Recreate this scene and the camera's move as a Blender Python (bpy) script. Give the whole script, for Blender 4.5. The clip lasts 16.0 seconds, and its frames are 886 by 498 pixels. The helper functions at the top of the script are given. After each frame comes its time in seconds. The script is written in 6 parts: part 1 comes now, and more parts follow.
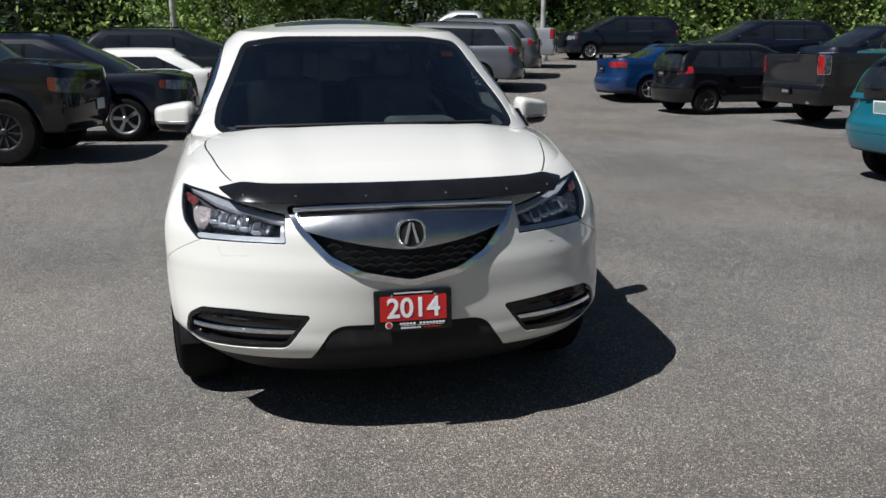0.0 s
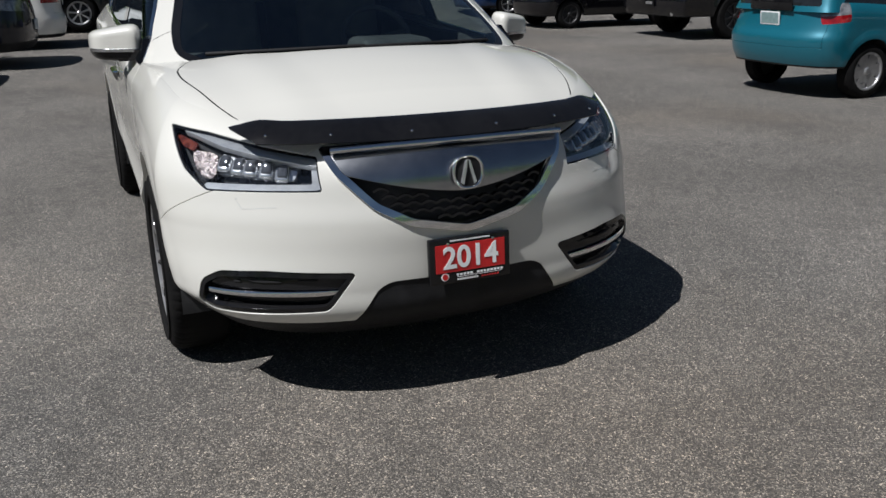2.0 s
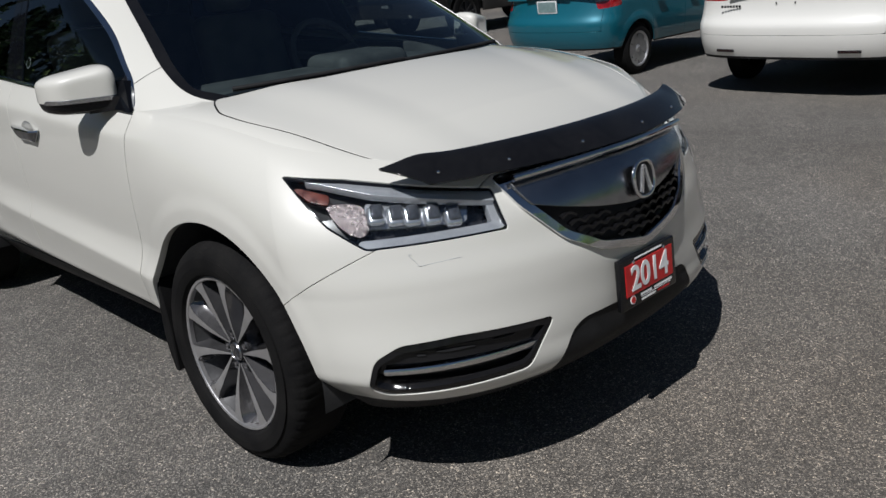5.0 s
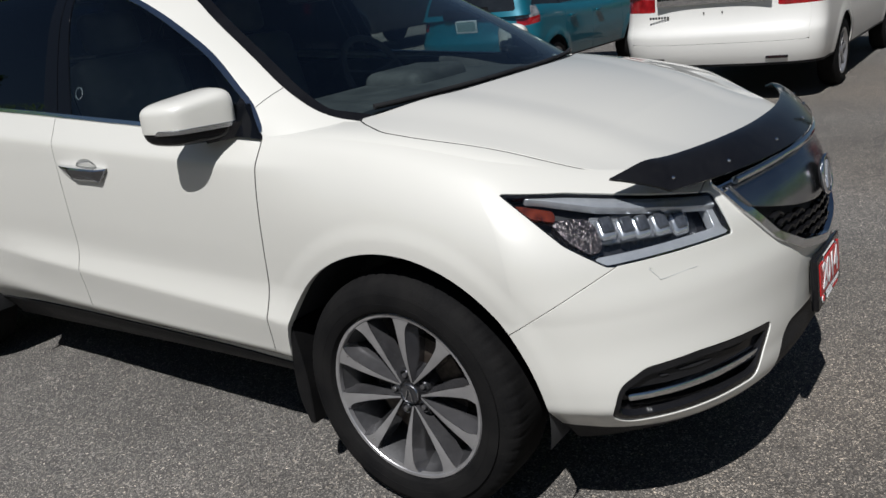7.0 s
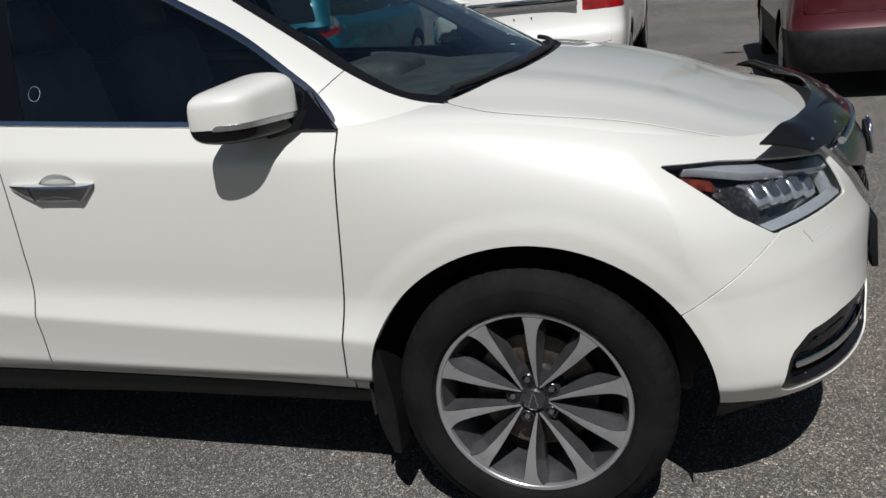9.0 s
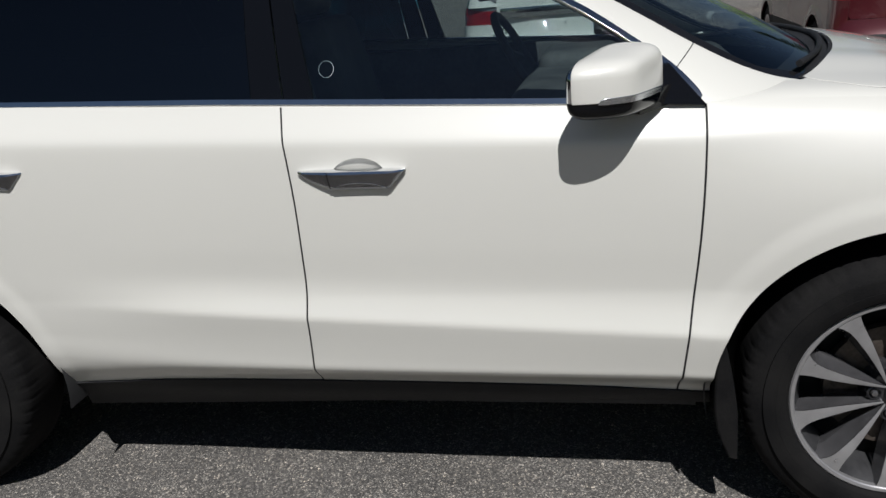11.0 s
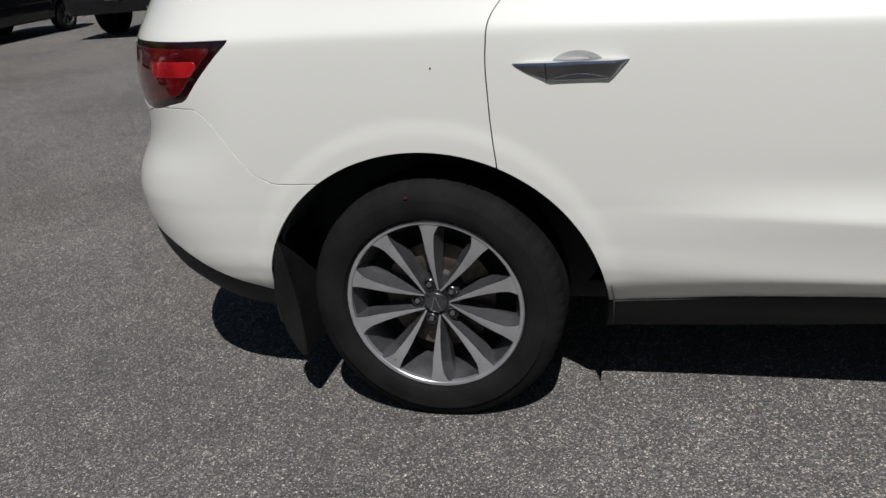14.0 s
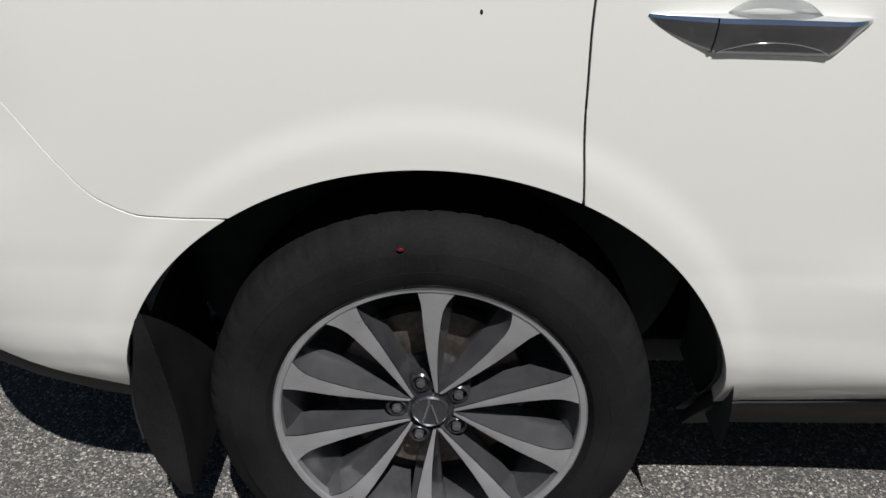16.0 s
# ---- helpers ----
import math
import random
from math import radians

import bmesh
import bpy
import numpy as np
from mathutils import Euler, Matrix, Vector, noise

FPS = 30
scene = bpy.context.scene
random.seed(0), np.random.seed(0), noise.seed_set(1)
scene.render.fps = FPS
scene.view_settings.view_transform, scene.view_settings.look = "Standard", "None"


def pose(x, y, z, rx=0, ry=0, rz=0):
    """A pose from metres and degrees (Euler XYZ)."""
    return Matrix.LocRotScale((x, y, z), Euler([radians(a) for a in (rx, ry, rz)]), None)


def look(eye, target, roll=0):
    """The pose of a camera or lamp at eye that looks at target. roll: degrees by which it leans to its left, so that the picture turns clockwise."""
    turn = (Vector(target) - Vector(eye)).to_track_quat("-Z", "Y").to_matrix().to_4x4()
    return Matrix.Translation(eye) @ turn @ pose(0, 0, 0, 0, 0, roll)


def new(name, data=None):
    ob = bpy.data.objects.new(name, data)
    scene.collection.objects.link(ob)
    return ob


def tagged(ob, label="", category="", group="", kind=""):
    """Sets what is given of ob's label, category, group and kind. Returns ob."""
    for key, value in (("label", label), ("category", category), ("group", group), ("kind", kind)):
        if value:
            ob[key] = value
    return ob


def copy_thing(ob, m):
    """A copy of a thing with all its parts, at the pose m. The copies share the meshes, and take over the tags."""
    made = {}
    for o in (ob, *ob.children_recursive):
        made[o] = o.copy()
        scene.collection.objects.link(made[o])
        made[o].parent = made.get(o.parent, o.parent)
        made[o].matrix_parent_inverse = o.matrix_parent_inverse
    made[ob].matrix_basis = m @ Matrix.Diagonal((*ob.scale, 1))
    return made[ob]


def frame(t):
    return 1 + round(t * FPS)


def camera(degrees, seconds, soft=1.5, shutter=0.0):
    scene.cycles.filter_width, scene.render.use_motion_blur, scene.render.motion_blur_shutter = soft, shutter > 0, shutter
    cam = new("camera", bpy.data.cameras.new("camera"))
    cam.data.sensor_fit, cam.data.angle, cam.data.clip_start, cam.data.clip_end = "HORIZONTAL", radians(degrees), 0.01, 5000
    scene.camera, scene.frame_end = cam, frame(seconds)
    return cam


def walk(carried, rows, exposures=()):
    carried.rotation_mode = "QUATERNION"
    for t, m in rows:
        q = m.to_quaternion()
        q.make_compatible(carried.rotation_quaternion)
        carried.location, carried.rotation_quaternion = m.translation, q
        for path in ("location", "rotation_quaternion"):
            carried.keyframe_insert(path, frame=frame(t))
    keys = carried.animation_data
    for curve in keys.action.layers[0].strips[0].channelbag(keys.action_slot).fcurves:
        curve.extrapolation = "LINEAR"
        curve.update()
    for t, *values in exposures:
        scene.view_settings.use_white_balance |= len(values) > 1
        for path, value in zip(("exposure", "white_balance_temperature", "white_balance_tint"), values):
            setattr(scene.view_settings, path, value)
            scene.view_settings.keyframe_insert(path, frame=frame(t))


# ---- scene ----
cam = camera(54.9, 16.0)
PATH = [
    (0, (-0.548, -4.086, 1.517), (-0.142, -2.181, 1.065), -0.2),
    (0.5, (-0.615, -3.895, 1.518), (-0.112, -2.017, 1.05), -0.9),
    (1, (-0.749, -3.752, 1.515), (-0.133, -1.921, 0.998), 0.2),
    (1.5, (-0.974, -3.648, 1.516), (-0.261, -1.873, 0.931), -0.2),
    (2, (-1.184, -3.481, 1.501), (-0.438, -1.737, 0.868), -0.6),
    (2.5, (-1.344, -3.265, 1.502), (-0.547, -1.53, 0.907), -2.0),
    (3, (-1.57, -3.06, 1.504), (-0.6, -1.418, 0.902), -3.1),
    (3.2, (-1.662, -2.983, 1.501), (-0.638, -1.379, 0.886), -3.7),
    (5.3, (-2.222, -2.206, 1.5), (-0.895, -0.854, 0.858), -4.6),
    (5.5, (-2.26, -2.139, 1.489), (-0.929, -0.794, 0.841), -4.5),
    (6, (-2.374, -1.852, 1.49), (-1.045, -0.495, 0.864), -5.9),
    (6.5, (-2.504, -1.644, 1.503), (-1.09, -0.37, 0.891), -5.9),
    (7, (-2.652, -1.44, 1.516), (-1.114, -0.316, 0.906), -6.3),
    (7.5, (-2.705, -1.244, 1.503), (-1.108, -0.195, 0.915), -7.2),
    (8, (-2.716, -0.97, 1.524), (-1.047, -0.055, 0.907), -7.7),
    (8.2, (-2.748, -0.883, 1.517), (-1.034, -0.061, 0.894), -7.2),
    (10.3, (-3.009, 0.278, 1.429), (-1.173, 0.766, 0.804), -6.0),
    (10.5, (-3.008, 0.338, 1.458), (-1.181, 0.836, 0.814), -6.1),
    (11, (-2.974, 0.65, 1.452), (-1.116, 1.07, 0.841), -5.4),
    (11.5, (-2.922, 0.88, 1.466), (-1.069, 1.329, 0.862), -5.3),
    (12, (-2.997, 1.185, 1.417), (-1.132, 1.613, 0.838), -3.7),
    (12.5, (-3.062, 1.419, 1.408), (-1.219, 1.941, 0.835), -4.3),
    (13, (-3.052, 1.7, 1.408), (-1.246, 2.334, 0.827), -5.0),
    (13.5, (-3.059, 1.913, 1.404), (-1.289, 2.595, 0.77), -6.3),
    (14, (-3.075, 2.165, 1.392), (-1.28, 2.68, 0.676), -6.0),
    (14.5, (-2.862, 2.347, 1.359), (-1.037, 2.673, 0.608), -3.5),
    (15, (-2.625, 2.51, 1.374), (-0.789, 2.73, 0.613), -3.0),
    (15.5, (-2.391, 2.694, 1.345), (-0.57, 2.788, 0.524), -2.1),
    (16, (-2.063, 2.786, 1.293), (-0.302, 2.809, 0.344), 0.5),
]
EXPOSURE = [
    (0, 0.42, 6380, 10), (1, 0.35, 6390, 10), (1.5, 0.29, 6400, 10), (2, 0.08, 6410, 10), (3, 0.14, 6420, 10), (5.5, -0.22, 6400, 10), (6.5, -0.01, 6420, 10),
    (7.5, -0.08, 6430, 10), (8, -0.08, 6430, 10), (10.5, -0.05, 6450, 10), (11, -0.03, 6450, 10), (11.5, -0.01, 6450, 10), (12, -0.22, 6430, 10), (12.5, -0.2, 6430, 10),
    (13, -0.12, 6430, 10), (13.5, -0.16, 6400, 10), (14, -0.03, 6400, 10), (15, -0.05, 6430, 10), (15.5, -0.05, 6430, 10), (16, 0.2, 6430, 10),
]
walk(cam, [(t, look(eye, target, roll)) for t, eye, target, roll in PATH], EXPOSURE)

# ---- light ----
SUN = Vector((-0.66, -0.19, 1.0)).normalized()
world = bpy.data.worlds.new("sky")
scene.world = world
world.use_nodes = True
wn = world.node_tree
sky = wn.nodes.new("ShaderNodeTexSky")
sky.sky_type = "NISHITA"
sky.sun_disc = False
sky.ozone_density, sky.dust_density = 2.5, 0.5
sky.sun_elevation = math.asin(SUN.z)
sky.sun_rotation = math.atan2(SUN.x, SUN.y)
wn.links.new(sky.outputs[0], wn.nodes["Background"].inputs[0])
wn.nodes["Background"].inputs[1].default_value = 0.030
sun_data = bpy.data.lights.new("sun", "SUN")
sun_data.energy, sun_data.angle, sun_data.color = 5.0, radians(0.5), (1.0, 0.99, 0.985)
new("sun", sun_data).matrix_world = look(SUN * 50, (0, 0, 0))


# ---- materials ----
def material(name, color, rough=0.5, metal=0.0, coat=0.0, spec=0.5):
    m = bpy.data.materials.new(name)
    m.use_nodes = True
    b = m.node_tree.nodes["Principled BSDF"]
    b.inputs["Base Color"].default_value = (*color, 1)
    b.inputs["Roughness"].default_value = rough
    b.inputs["Metallic"].default_value = metal
    b.inputs["Coat Weight"].default_value = coat
    b.inputs["Coat Roughness"].default_value = 0.03
    b.inputs["Specular IOR Level"].default_value = spec
    return m


def node(m, kind, **values):
    n = m.node_tree.nodes.new(kind)
    for key, value in values.items():
        n.inputs[key].default_value = value
    return n


def mottled(name, dark, light, scale, rough=0.6, bump=0.0, metal=0.0, coat=0.0, scale2=None, spread=0.12, spec=0.5):
    """Two scales of noise between two colours, with relief and uneven gloss."""
    m = material(name, light, rough, metal, coat, spec)
    t, b = m.node_tree, m.node_tree.nodes["Principled BSDF"]
    co = t.nodes.new("ShaderNodeTexCoord")
    n1, n2 = node(m, "ShaderNodeTexNoise", Scale=scale, Detail=5.0), node(m, "ShaderNodeTexNoise", Scale=scale2 or scale * 7, Detail=3.0)
    add = t.nodes.new("ShaderNodeMath")
    add.operation = "MULTIPLY_ADD"
    add.inputs[1].default_value = 0.5
    ramp = t.nodes.new("ShaderNodeValToRGB")
    ramp.color_ramp.elements[0].position, ramp.color_ramp.elements[1].position = 0.55, 0.95
    ramp.color_ramp.elements[0].color, ramp.color_ramp.elements[1].color = (*dark, 1), (*light, 1)
    t.links.new(co.outputs["Object"], n1.inputs["Vector"])
    t.links.new(co.outputs["Object"], n2.inputs["Vector"])
    t.links.new(n2.outputs[0], add.inputs[0])
    t.links.new(n1.outputs[0], add.inputs[2])
    t.links.new(add.outputs[0], ramp.inputs[0])
    t.links.new(ramp.outputs[0], b.inputs["Base Color"])
    mr = t.nodes.new("ShaderNodeMapRange")
    mr.inputs[3].default_value, mr.inputs[4].default_value = max(0.02, rough - spread), min(1, rough + spread)
    t.links.new(n1.outputs[0], mr.inputs[0])
    t.links.new(mr.outputs[0], b.inputs["Roughness"])
    if bump:
        bp = node(m, "ShaderNodeBump", Strength=bump, Distance=0.004)
        t.links.new(n2.outputs[0], bp.inputs["Height"])
        t.links.new(bp.outputs[0], b.inputs["Normal"])
    return m


def paint(name, color, flake=0.04, metal=0.0, spec=0.5):
    """Car paint under clear lacquer, with fine flake and a faint orange peel."""
    m = material(name, color, 0.42, metal, 1.0, spec)
    t, b = m.node_tree, m.node_tree.nodes["Principled BSDF"]
    co = t.nodes.new("ShaderNodeTexCoord")
    big, fine = node(m, "ShaderNodeTexNoise", Scale=2.2, Detail=2.0), node(m, "ShaderNodeTexNoise", Scale=900.0, Detail=1.0)
    mix = t.nodes.new("ShaderNodeMix")
    mix.data_type = "RGBA"
    mix.inputs[6].default_value = (*[c * (1 - flake) for c in color], 1)
    mix.inputs[7].default_value = (*[min(1, c * (1 + flake)) for c in color], 1)
    add = t.nodes.new("ShaderNodeMath")
    add.operation = "MULTIPLY_ADD"
    add.inputs[1].default_value = 0.4
    t.links.new(co.outputs["Object"], big.inputs["Vector"])
    t.links.new(co.outputs["Object"], fine.inputs["Vector"])
    t.links.new(big.outputs[0], add.inputs[0])
    t.links.new(fine.outputs[0], add.inputs[2])
    t.links.new(add.outputs[0], mix.inputs[0])
    t.links.new(mix.outputs[2], b.inputs["Base Color"])
    peel = node(m, "ShaderNodeTexNoise", Scale=260.0, Detail=1.0)
    bp = node(m, "ShaderNodeBump", Strength=0.012, Distance=0.002)
    t.links.new(co.outputs["Object"], peel.inputs["Vector"])
    t.links.new(peel.outputs[0], bp.inputs["Height"])
    t.links.new(bp.outputs[0], b.inputs["Coat Normal"])
    return m


def glass(name, tint, rough=0.0, spec=1.5):
    """A pane: tinted see-through with a mirror sheen that grows towards grazing angles."""
    m = bpy.data.materials.new(name)
    m.use_nodes = True
    t = m.node_tree
    t.nodes.remove(t.nodes["Principled BSDF"])
    clear, gloss, mix = t.nodes.new("ShaderNodeBsdfTransparent"), t.nodes.new("ShaderNodeBsdfGlossy"), t.nodes.new("ShaderNodeMixShader")
    clear.inputs[0].default_value = (*tint, 1)
    gloss.inputs["Roughness"].default_value = rough
    gloss.inputs["Color"].default_value = (0.9, 0.95, 1, 1)
    edge = t.nodes.new("ShaderNodeLayerWeight")
    edge.inputs[0].default_value = 0.5
    power = t.nodes.new("ShaderNodeMath")
    power.operation = "POWER"
    power.inputs[1].default_value = 5.0
    base = ((spec - 1) / (spec + 1)) ** 2
    sheen = t.nodes.new("ShaderNodeMath")
    sheen.operation = "MULTIPLY_ADD"
    sheen.inputs[1].default_value, sheen.inputs[2].default_value = 1 - base, base
    t.links.new(edge.outputs["Facing"], power.inputs[0])
    t.links.new(power.outputs[0], sheen.inputs[0])
    t.links.new(sheen.outputs[0], mix.inputs[0])
    t.links.new(clear.outputs[0], mix.inputs[1])
    t.links.new(gloss.outputs[0], mix.inputs[2])
    t.links.new(mix.outputs[0], t.nodes["Material Output"].inputs[0])
    return m


WHITE = paint("pearl_white_paint", (0.61, 0.600, 0.555), 0.02)
BLACK_GLOSS = mottled("gloss_black_plastic", (0.006, 0.006, 0.007), (0.010, 0.010, 0.011), 6, 0.08, 0.0, coat=0.1, spread=0.04, spec=0.35)
BLACK_MATT = mottled("grained_black_plastic", (0.010, 0.010, 0.0108), (0.021, 0.021, 0.0225), 14, 0.6, 0.15, scale2=500, spec=0.2)
DARK_VOID = mottled("unlit_liner", (0.024, 0.0245, 0.026), (0.042, 0.042, 0.044), 5, 0.9, 0.2)
CHROME = mottled("chrome", (0.72, 0.73, 0.75), (0.8, 0.81, 0.82), 9, 0.07, 0.0, 1.0, spread=0.03)
# chrome again, darkened to stand in for what the door grips mirror
CHROME_DIMMED = mottled("chrome_dimmed", (0.20, 0.205, 0.22), (0.26, 0.265, 0.28), 9, 0.06, 0.0, 1.0, spread=0.02)
SATIN = mottled("satin_silver", (0.50, 0.51, 0.53), (0.60, 0.61, 0.63), 11, 0.26, 0.0, 1.0, spread=0.05)
RUBBER = mottled("tyre_rubber", (0.0055, 0.0055, 0.006), (0.0125, 0.012, 0.0118), 9, 0.82, 0.12, scale2=220, spec=0.1)
MACHINED = mottled("machined_alloy", (0.35, 0.345, 0.35), (0.44, 0.435, 0.44), 18, 0.32, 0.03, 0.65, scale2=700)
WHEEL_GREY = mottled("grey_wheel_lacquer", (0.12, 0.118, 0.123), (0.18, 0.177, 0.184), 10, 0.16, 0.0, 0.7, 0.8)
DISC = mottled("rusty_brake_disc", (0.035, 0.026, 0.02), (0.12, 0.10, 0.085), 16, 0.5, 0.1, 0.5)
WINDSHIELD = glass("windshield_glass", (0.66, 0.75, 0.75), 0.0, 2.0)
TINTED = glass("dark_tinted_glass", (0.03, 0.034, 0.037), 0.0, 1.8)
FRONT_GLASS = glass("side_glass", (0.58, 0.66, 0.66), 0.0, 1.8)
LENS = glass("clear_lens", (0.93, 0.95, 0.96))
RED_LENS = mottled("red_lens", (0.16, 0.004, 0.006), (0.38, 0.010, 0.014), 14, 0.12, 0.05, coat=1.0, scale2=160)
DARK_RED = mottled("smoked_red_lens", (0.006, 0.0006, 0.0008), (0.016, 0.001, 0.0014), 20, 0.1, 0.0, coat=1.0)
AMBER = mottled("amber_reflector", (0.06, 0.010, 0.005), (0.16, 0.025, 0.009), 40, 0.2, 0.1, coat=1.0, scale2=400)
LAMP_WHITE = mottled("clear_lamp", (0.06, 0.05, 0.05), (0.22, 0.19, 0.19), 75, 0.25, 1.0, 0.9, 0.0, scale2=120)
PLATE_RED = mottled("red_print", (0.42, 0.012, 0.015), (0.55, 0.02, 0.02), 12, 0.35, 0.0)
PLATE_WHITE = mottled("white_print", (0.74, 0.74, 0.74), (0.84, 0.84, 0.84), 12, 0.4, 0.0)
INTERIOR = mottled("dark_cabin_trim", (0.045, 0.045, 0.046), (0.085, 0.084, 0.083), 8, 0.7, 0.1)
SEAT = mottled("beige_grey_leather", (0.10, 0.095, 0.085), (0.17, 0.16, 0.145), 8, 0.5, 0.1, scale2=160)


# ---- surfaces ----
def curve(xs, ys):
    """A smooth function through a few values."""
    xs, ys = np.array(xs, float), np.array(ys, float)
    xs = np.maximum.accumulate(xs) + 1e-4 * np.arange(len(xs))
    slope = np.gradient(ys, xs)
    step = np.diff(ys) / np.diff(xs)
    flat = np.r_[False, step[:-1] * step[1:] <= 0, False]
    slope[flat] = 0

    def f(x):
        x = np.clip(x, xs[0], xs[-1])
        i = np.clip(np.searchsorted(xs, x) - 1, 0, len(xs) - 2)
        h = xs[i + 1] - xs[i]
        t = (x - xs[i]) / h
        return ((1 + 2 * t) * (1 - t) ** 2 * ys[i] + t * (1 - t) ** 2 * h * slope[i] + t * t * (3 - 2 * t) * ys[i + 1] + t * t * (t - 1) * h * slope[i + 1])

    return f


class Sheet:
    """Points, their normals and faces."""

    def __init__(self, v, n, f):
        self.v, self.n, self.f = v, n, f

    @property
    def x(self):
        return self.v[:, 0]

    @property
    def y(self):
        return self.v[:, 1]

    @property
    def z(self):
        return self.v[:, 2]


def grid_sheet(p, closed=False):
    """A sheet from a grid of points (rows, columns, 3); the normal is columns x rows."""
    a, b = p.shape[:2]
    du, dv = np.gradient(p, axis=0), np.gradient(p, axis=1)
    if closed:
        du = np.roll(p, -1, 0) - np.roll(p, 1, 0)
    n = np.cross(du, dv)
    n /= np.maximum(np.linalg.norm(n, axis=2, keepdims=True), 1e-9)
    i, j = np.meshgrid(np.arange(a if closed else a - 1), np.arange(b - 1), indexing="ij")
    k = (i + 1) % a
    f = np.stack([i * b + j, k * b + j, k * b + j + 1, i * b + j + 1], -1).reshape(-1, 4)
    return Sheet(p.reshape(-1, 3), n.reshape(-1, 3), f.tolist())


def split(s, d):
    """The part of a sheet where d < 0, and the rest."""
    v, n, cache = [list(map(tuple, s.v)), ], [list(map(tuple, s.n)), ], {}
    v, n = v[0], n[0]
    neg = d < 0
    inner, outer = [], []
    for f in s.f:
        k = [neg[i] for i in f]
        if all(k):
            inner.append(f)
        elif not any(k):
            outer.append(f)
        else:
            a, b = [], []
            for p, i in enumerate(f):
                j = f[(p + 1) % len(f)]
                (a if neg[i] else b).append(i)
                if neg[i] != neg[j]:
                    e = (i, j) if i < j else (j, i)
                    if e not in cache:
                        t = d[e[0]] / (d[e[0]] - d[e[1]])
                        t = min(max(t, 0.02), 0.98)
                        cache[e] = len(v)
                        v.append(tuple(s.v[e[0]] * (1 - t) + s.v[e[1]] * t) if e[0] < len(s.v) and e[1] < len(s.v) else v[e[0]])
                        n.append(tuple(s.n[e[0]] * (1 - t) + s.n[e[1]] * t))
                    a.append(cache[e])
                    b.append(cache[e])
            if len(a) > 2:
                inner.append(a)
            if len(b) > 2:
                outer.append(b)
    v, n = np.array(v), np.array(n)

    def tidy(faces):
        if not faces:
            return Sheet(np.zeros((0, 3)), np.zeros((0, 3)), [])
        used = np.unique(np.concatenate([np.array(f) for f in faces]))
        where = np.full(len(v), -1)
        where[used] = np.arange(len(used))
        return Sheet(v[used], n[used], [[int(where[i]) for i in f] for f in faces])

    return tidy(inner), tidy(outer)


def keep(s, d):
    return split(s, d)[0]


def outline(poly, r=0.02, n=5):
    """A polygon with its corners rounded."""
    out = []
    poly = [np.array(p, float) for p in poly]
    for i, p in enumerate(poly):
        a, b = poly[i - 1] - p, poly[(i + 1) % len(poly)] - p
        la, lb = np.linalg.norm(a), np.linalg.norm(b)
        q = min(r, la * 0.45, lb * 0.45)
        s, e = p + a / la * q, p + b / lb * q
        out += [(1 - t) ** 2 * s + 2 * t * (1 - t) * p + t * t * e for t in np.linspace(0, 1, n)]
    return np.array(out)


def away(u, w, poly):
    """The distance of points (u, w) from a polygon, below nought inside."""
    p = np.stack([u, w], -1)
    best = np.full(len(p), 1e9)
    inside = np.zeros(len(p), bool)
    for a, b in zip(poly, np.roll(poly, -1, 0)):
        e = b - a
        t = np.clip(((p - a) @ e) / max(e @ e, 1e-12), 0, 1)
        best = np.minimum(best, np.linalg.norm(p - a - t[:, None] * e, axis=1))
        if a[1] != b[1]:
            hit = ((a[1] > p[:, 1]) != (b[1] > p[:, 1])) & (p[:, 0] < (b[0] - a[0]) * (p[:, 1] - a[1]) / (b[1] - a[1]) + a[0])
            inside ^= hit
    return np.where(inside, -best, best)


def part_from(name, verts, faces, mat, parent=None, label="", normals=None, smooth=True):
    me = bpy.data.meshes.new(name)
    me.from_pydata([tuple(map(float, p)) for p in verts], [], faces)
    me.materials.append(mat)
    me.shade_smooth() if smooth else me.shade_flat()
    if normals is not None:
        me.normals_split_custom_set_from_vertices([tuple(map(float, p)) for p in normals])
    ob = new(name, me)
    if parent:
        ob.parent = parent
    if label:
        tagged(ob, label)
    return ob


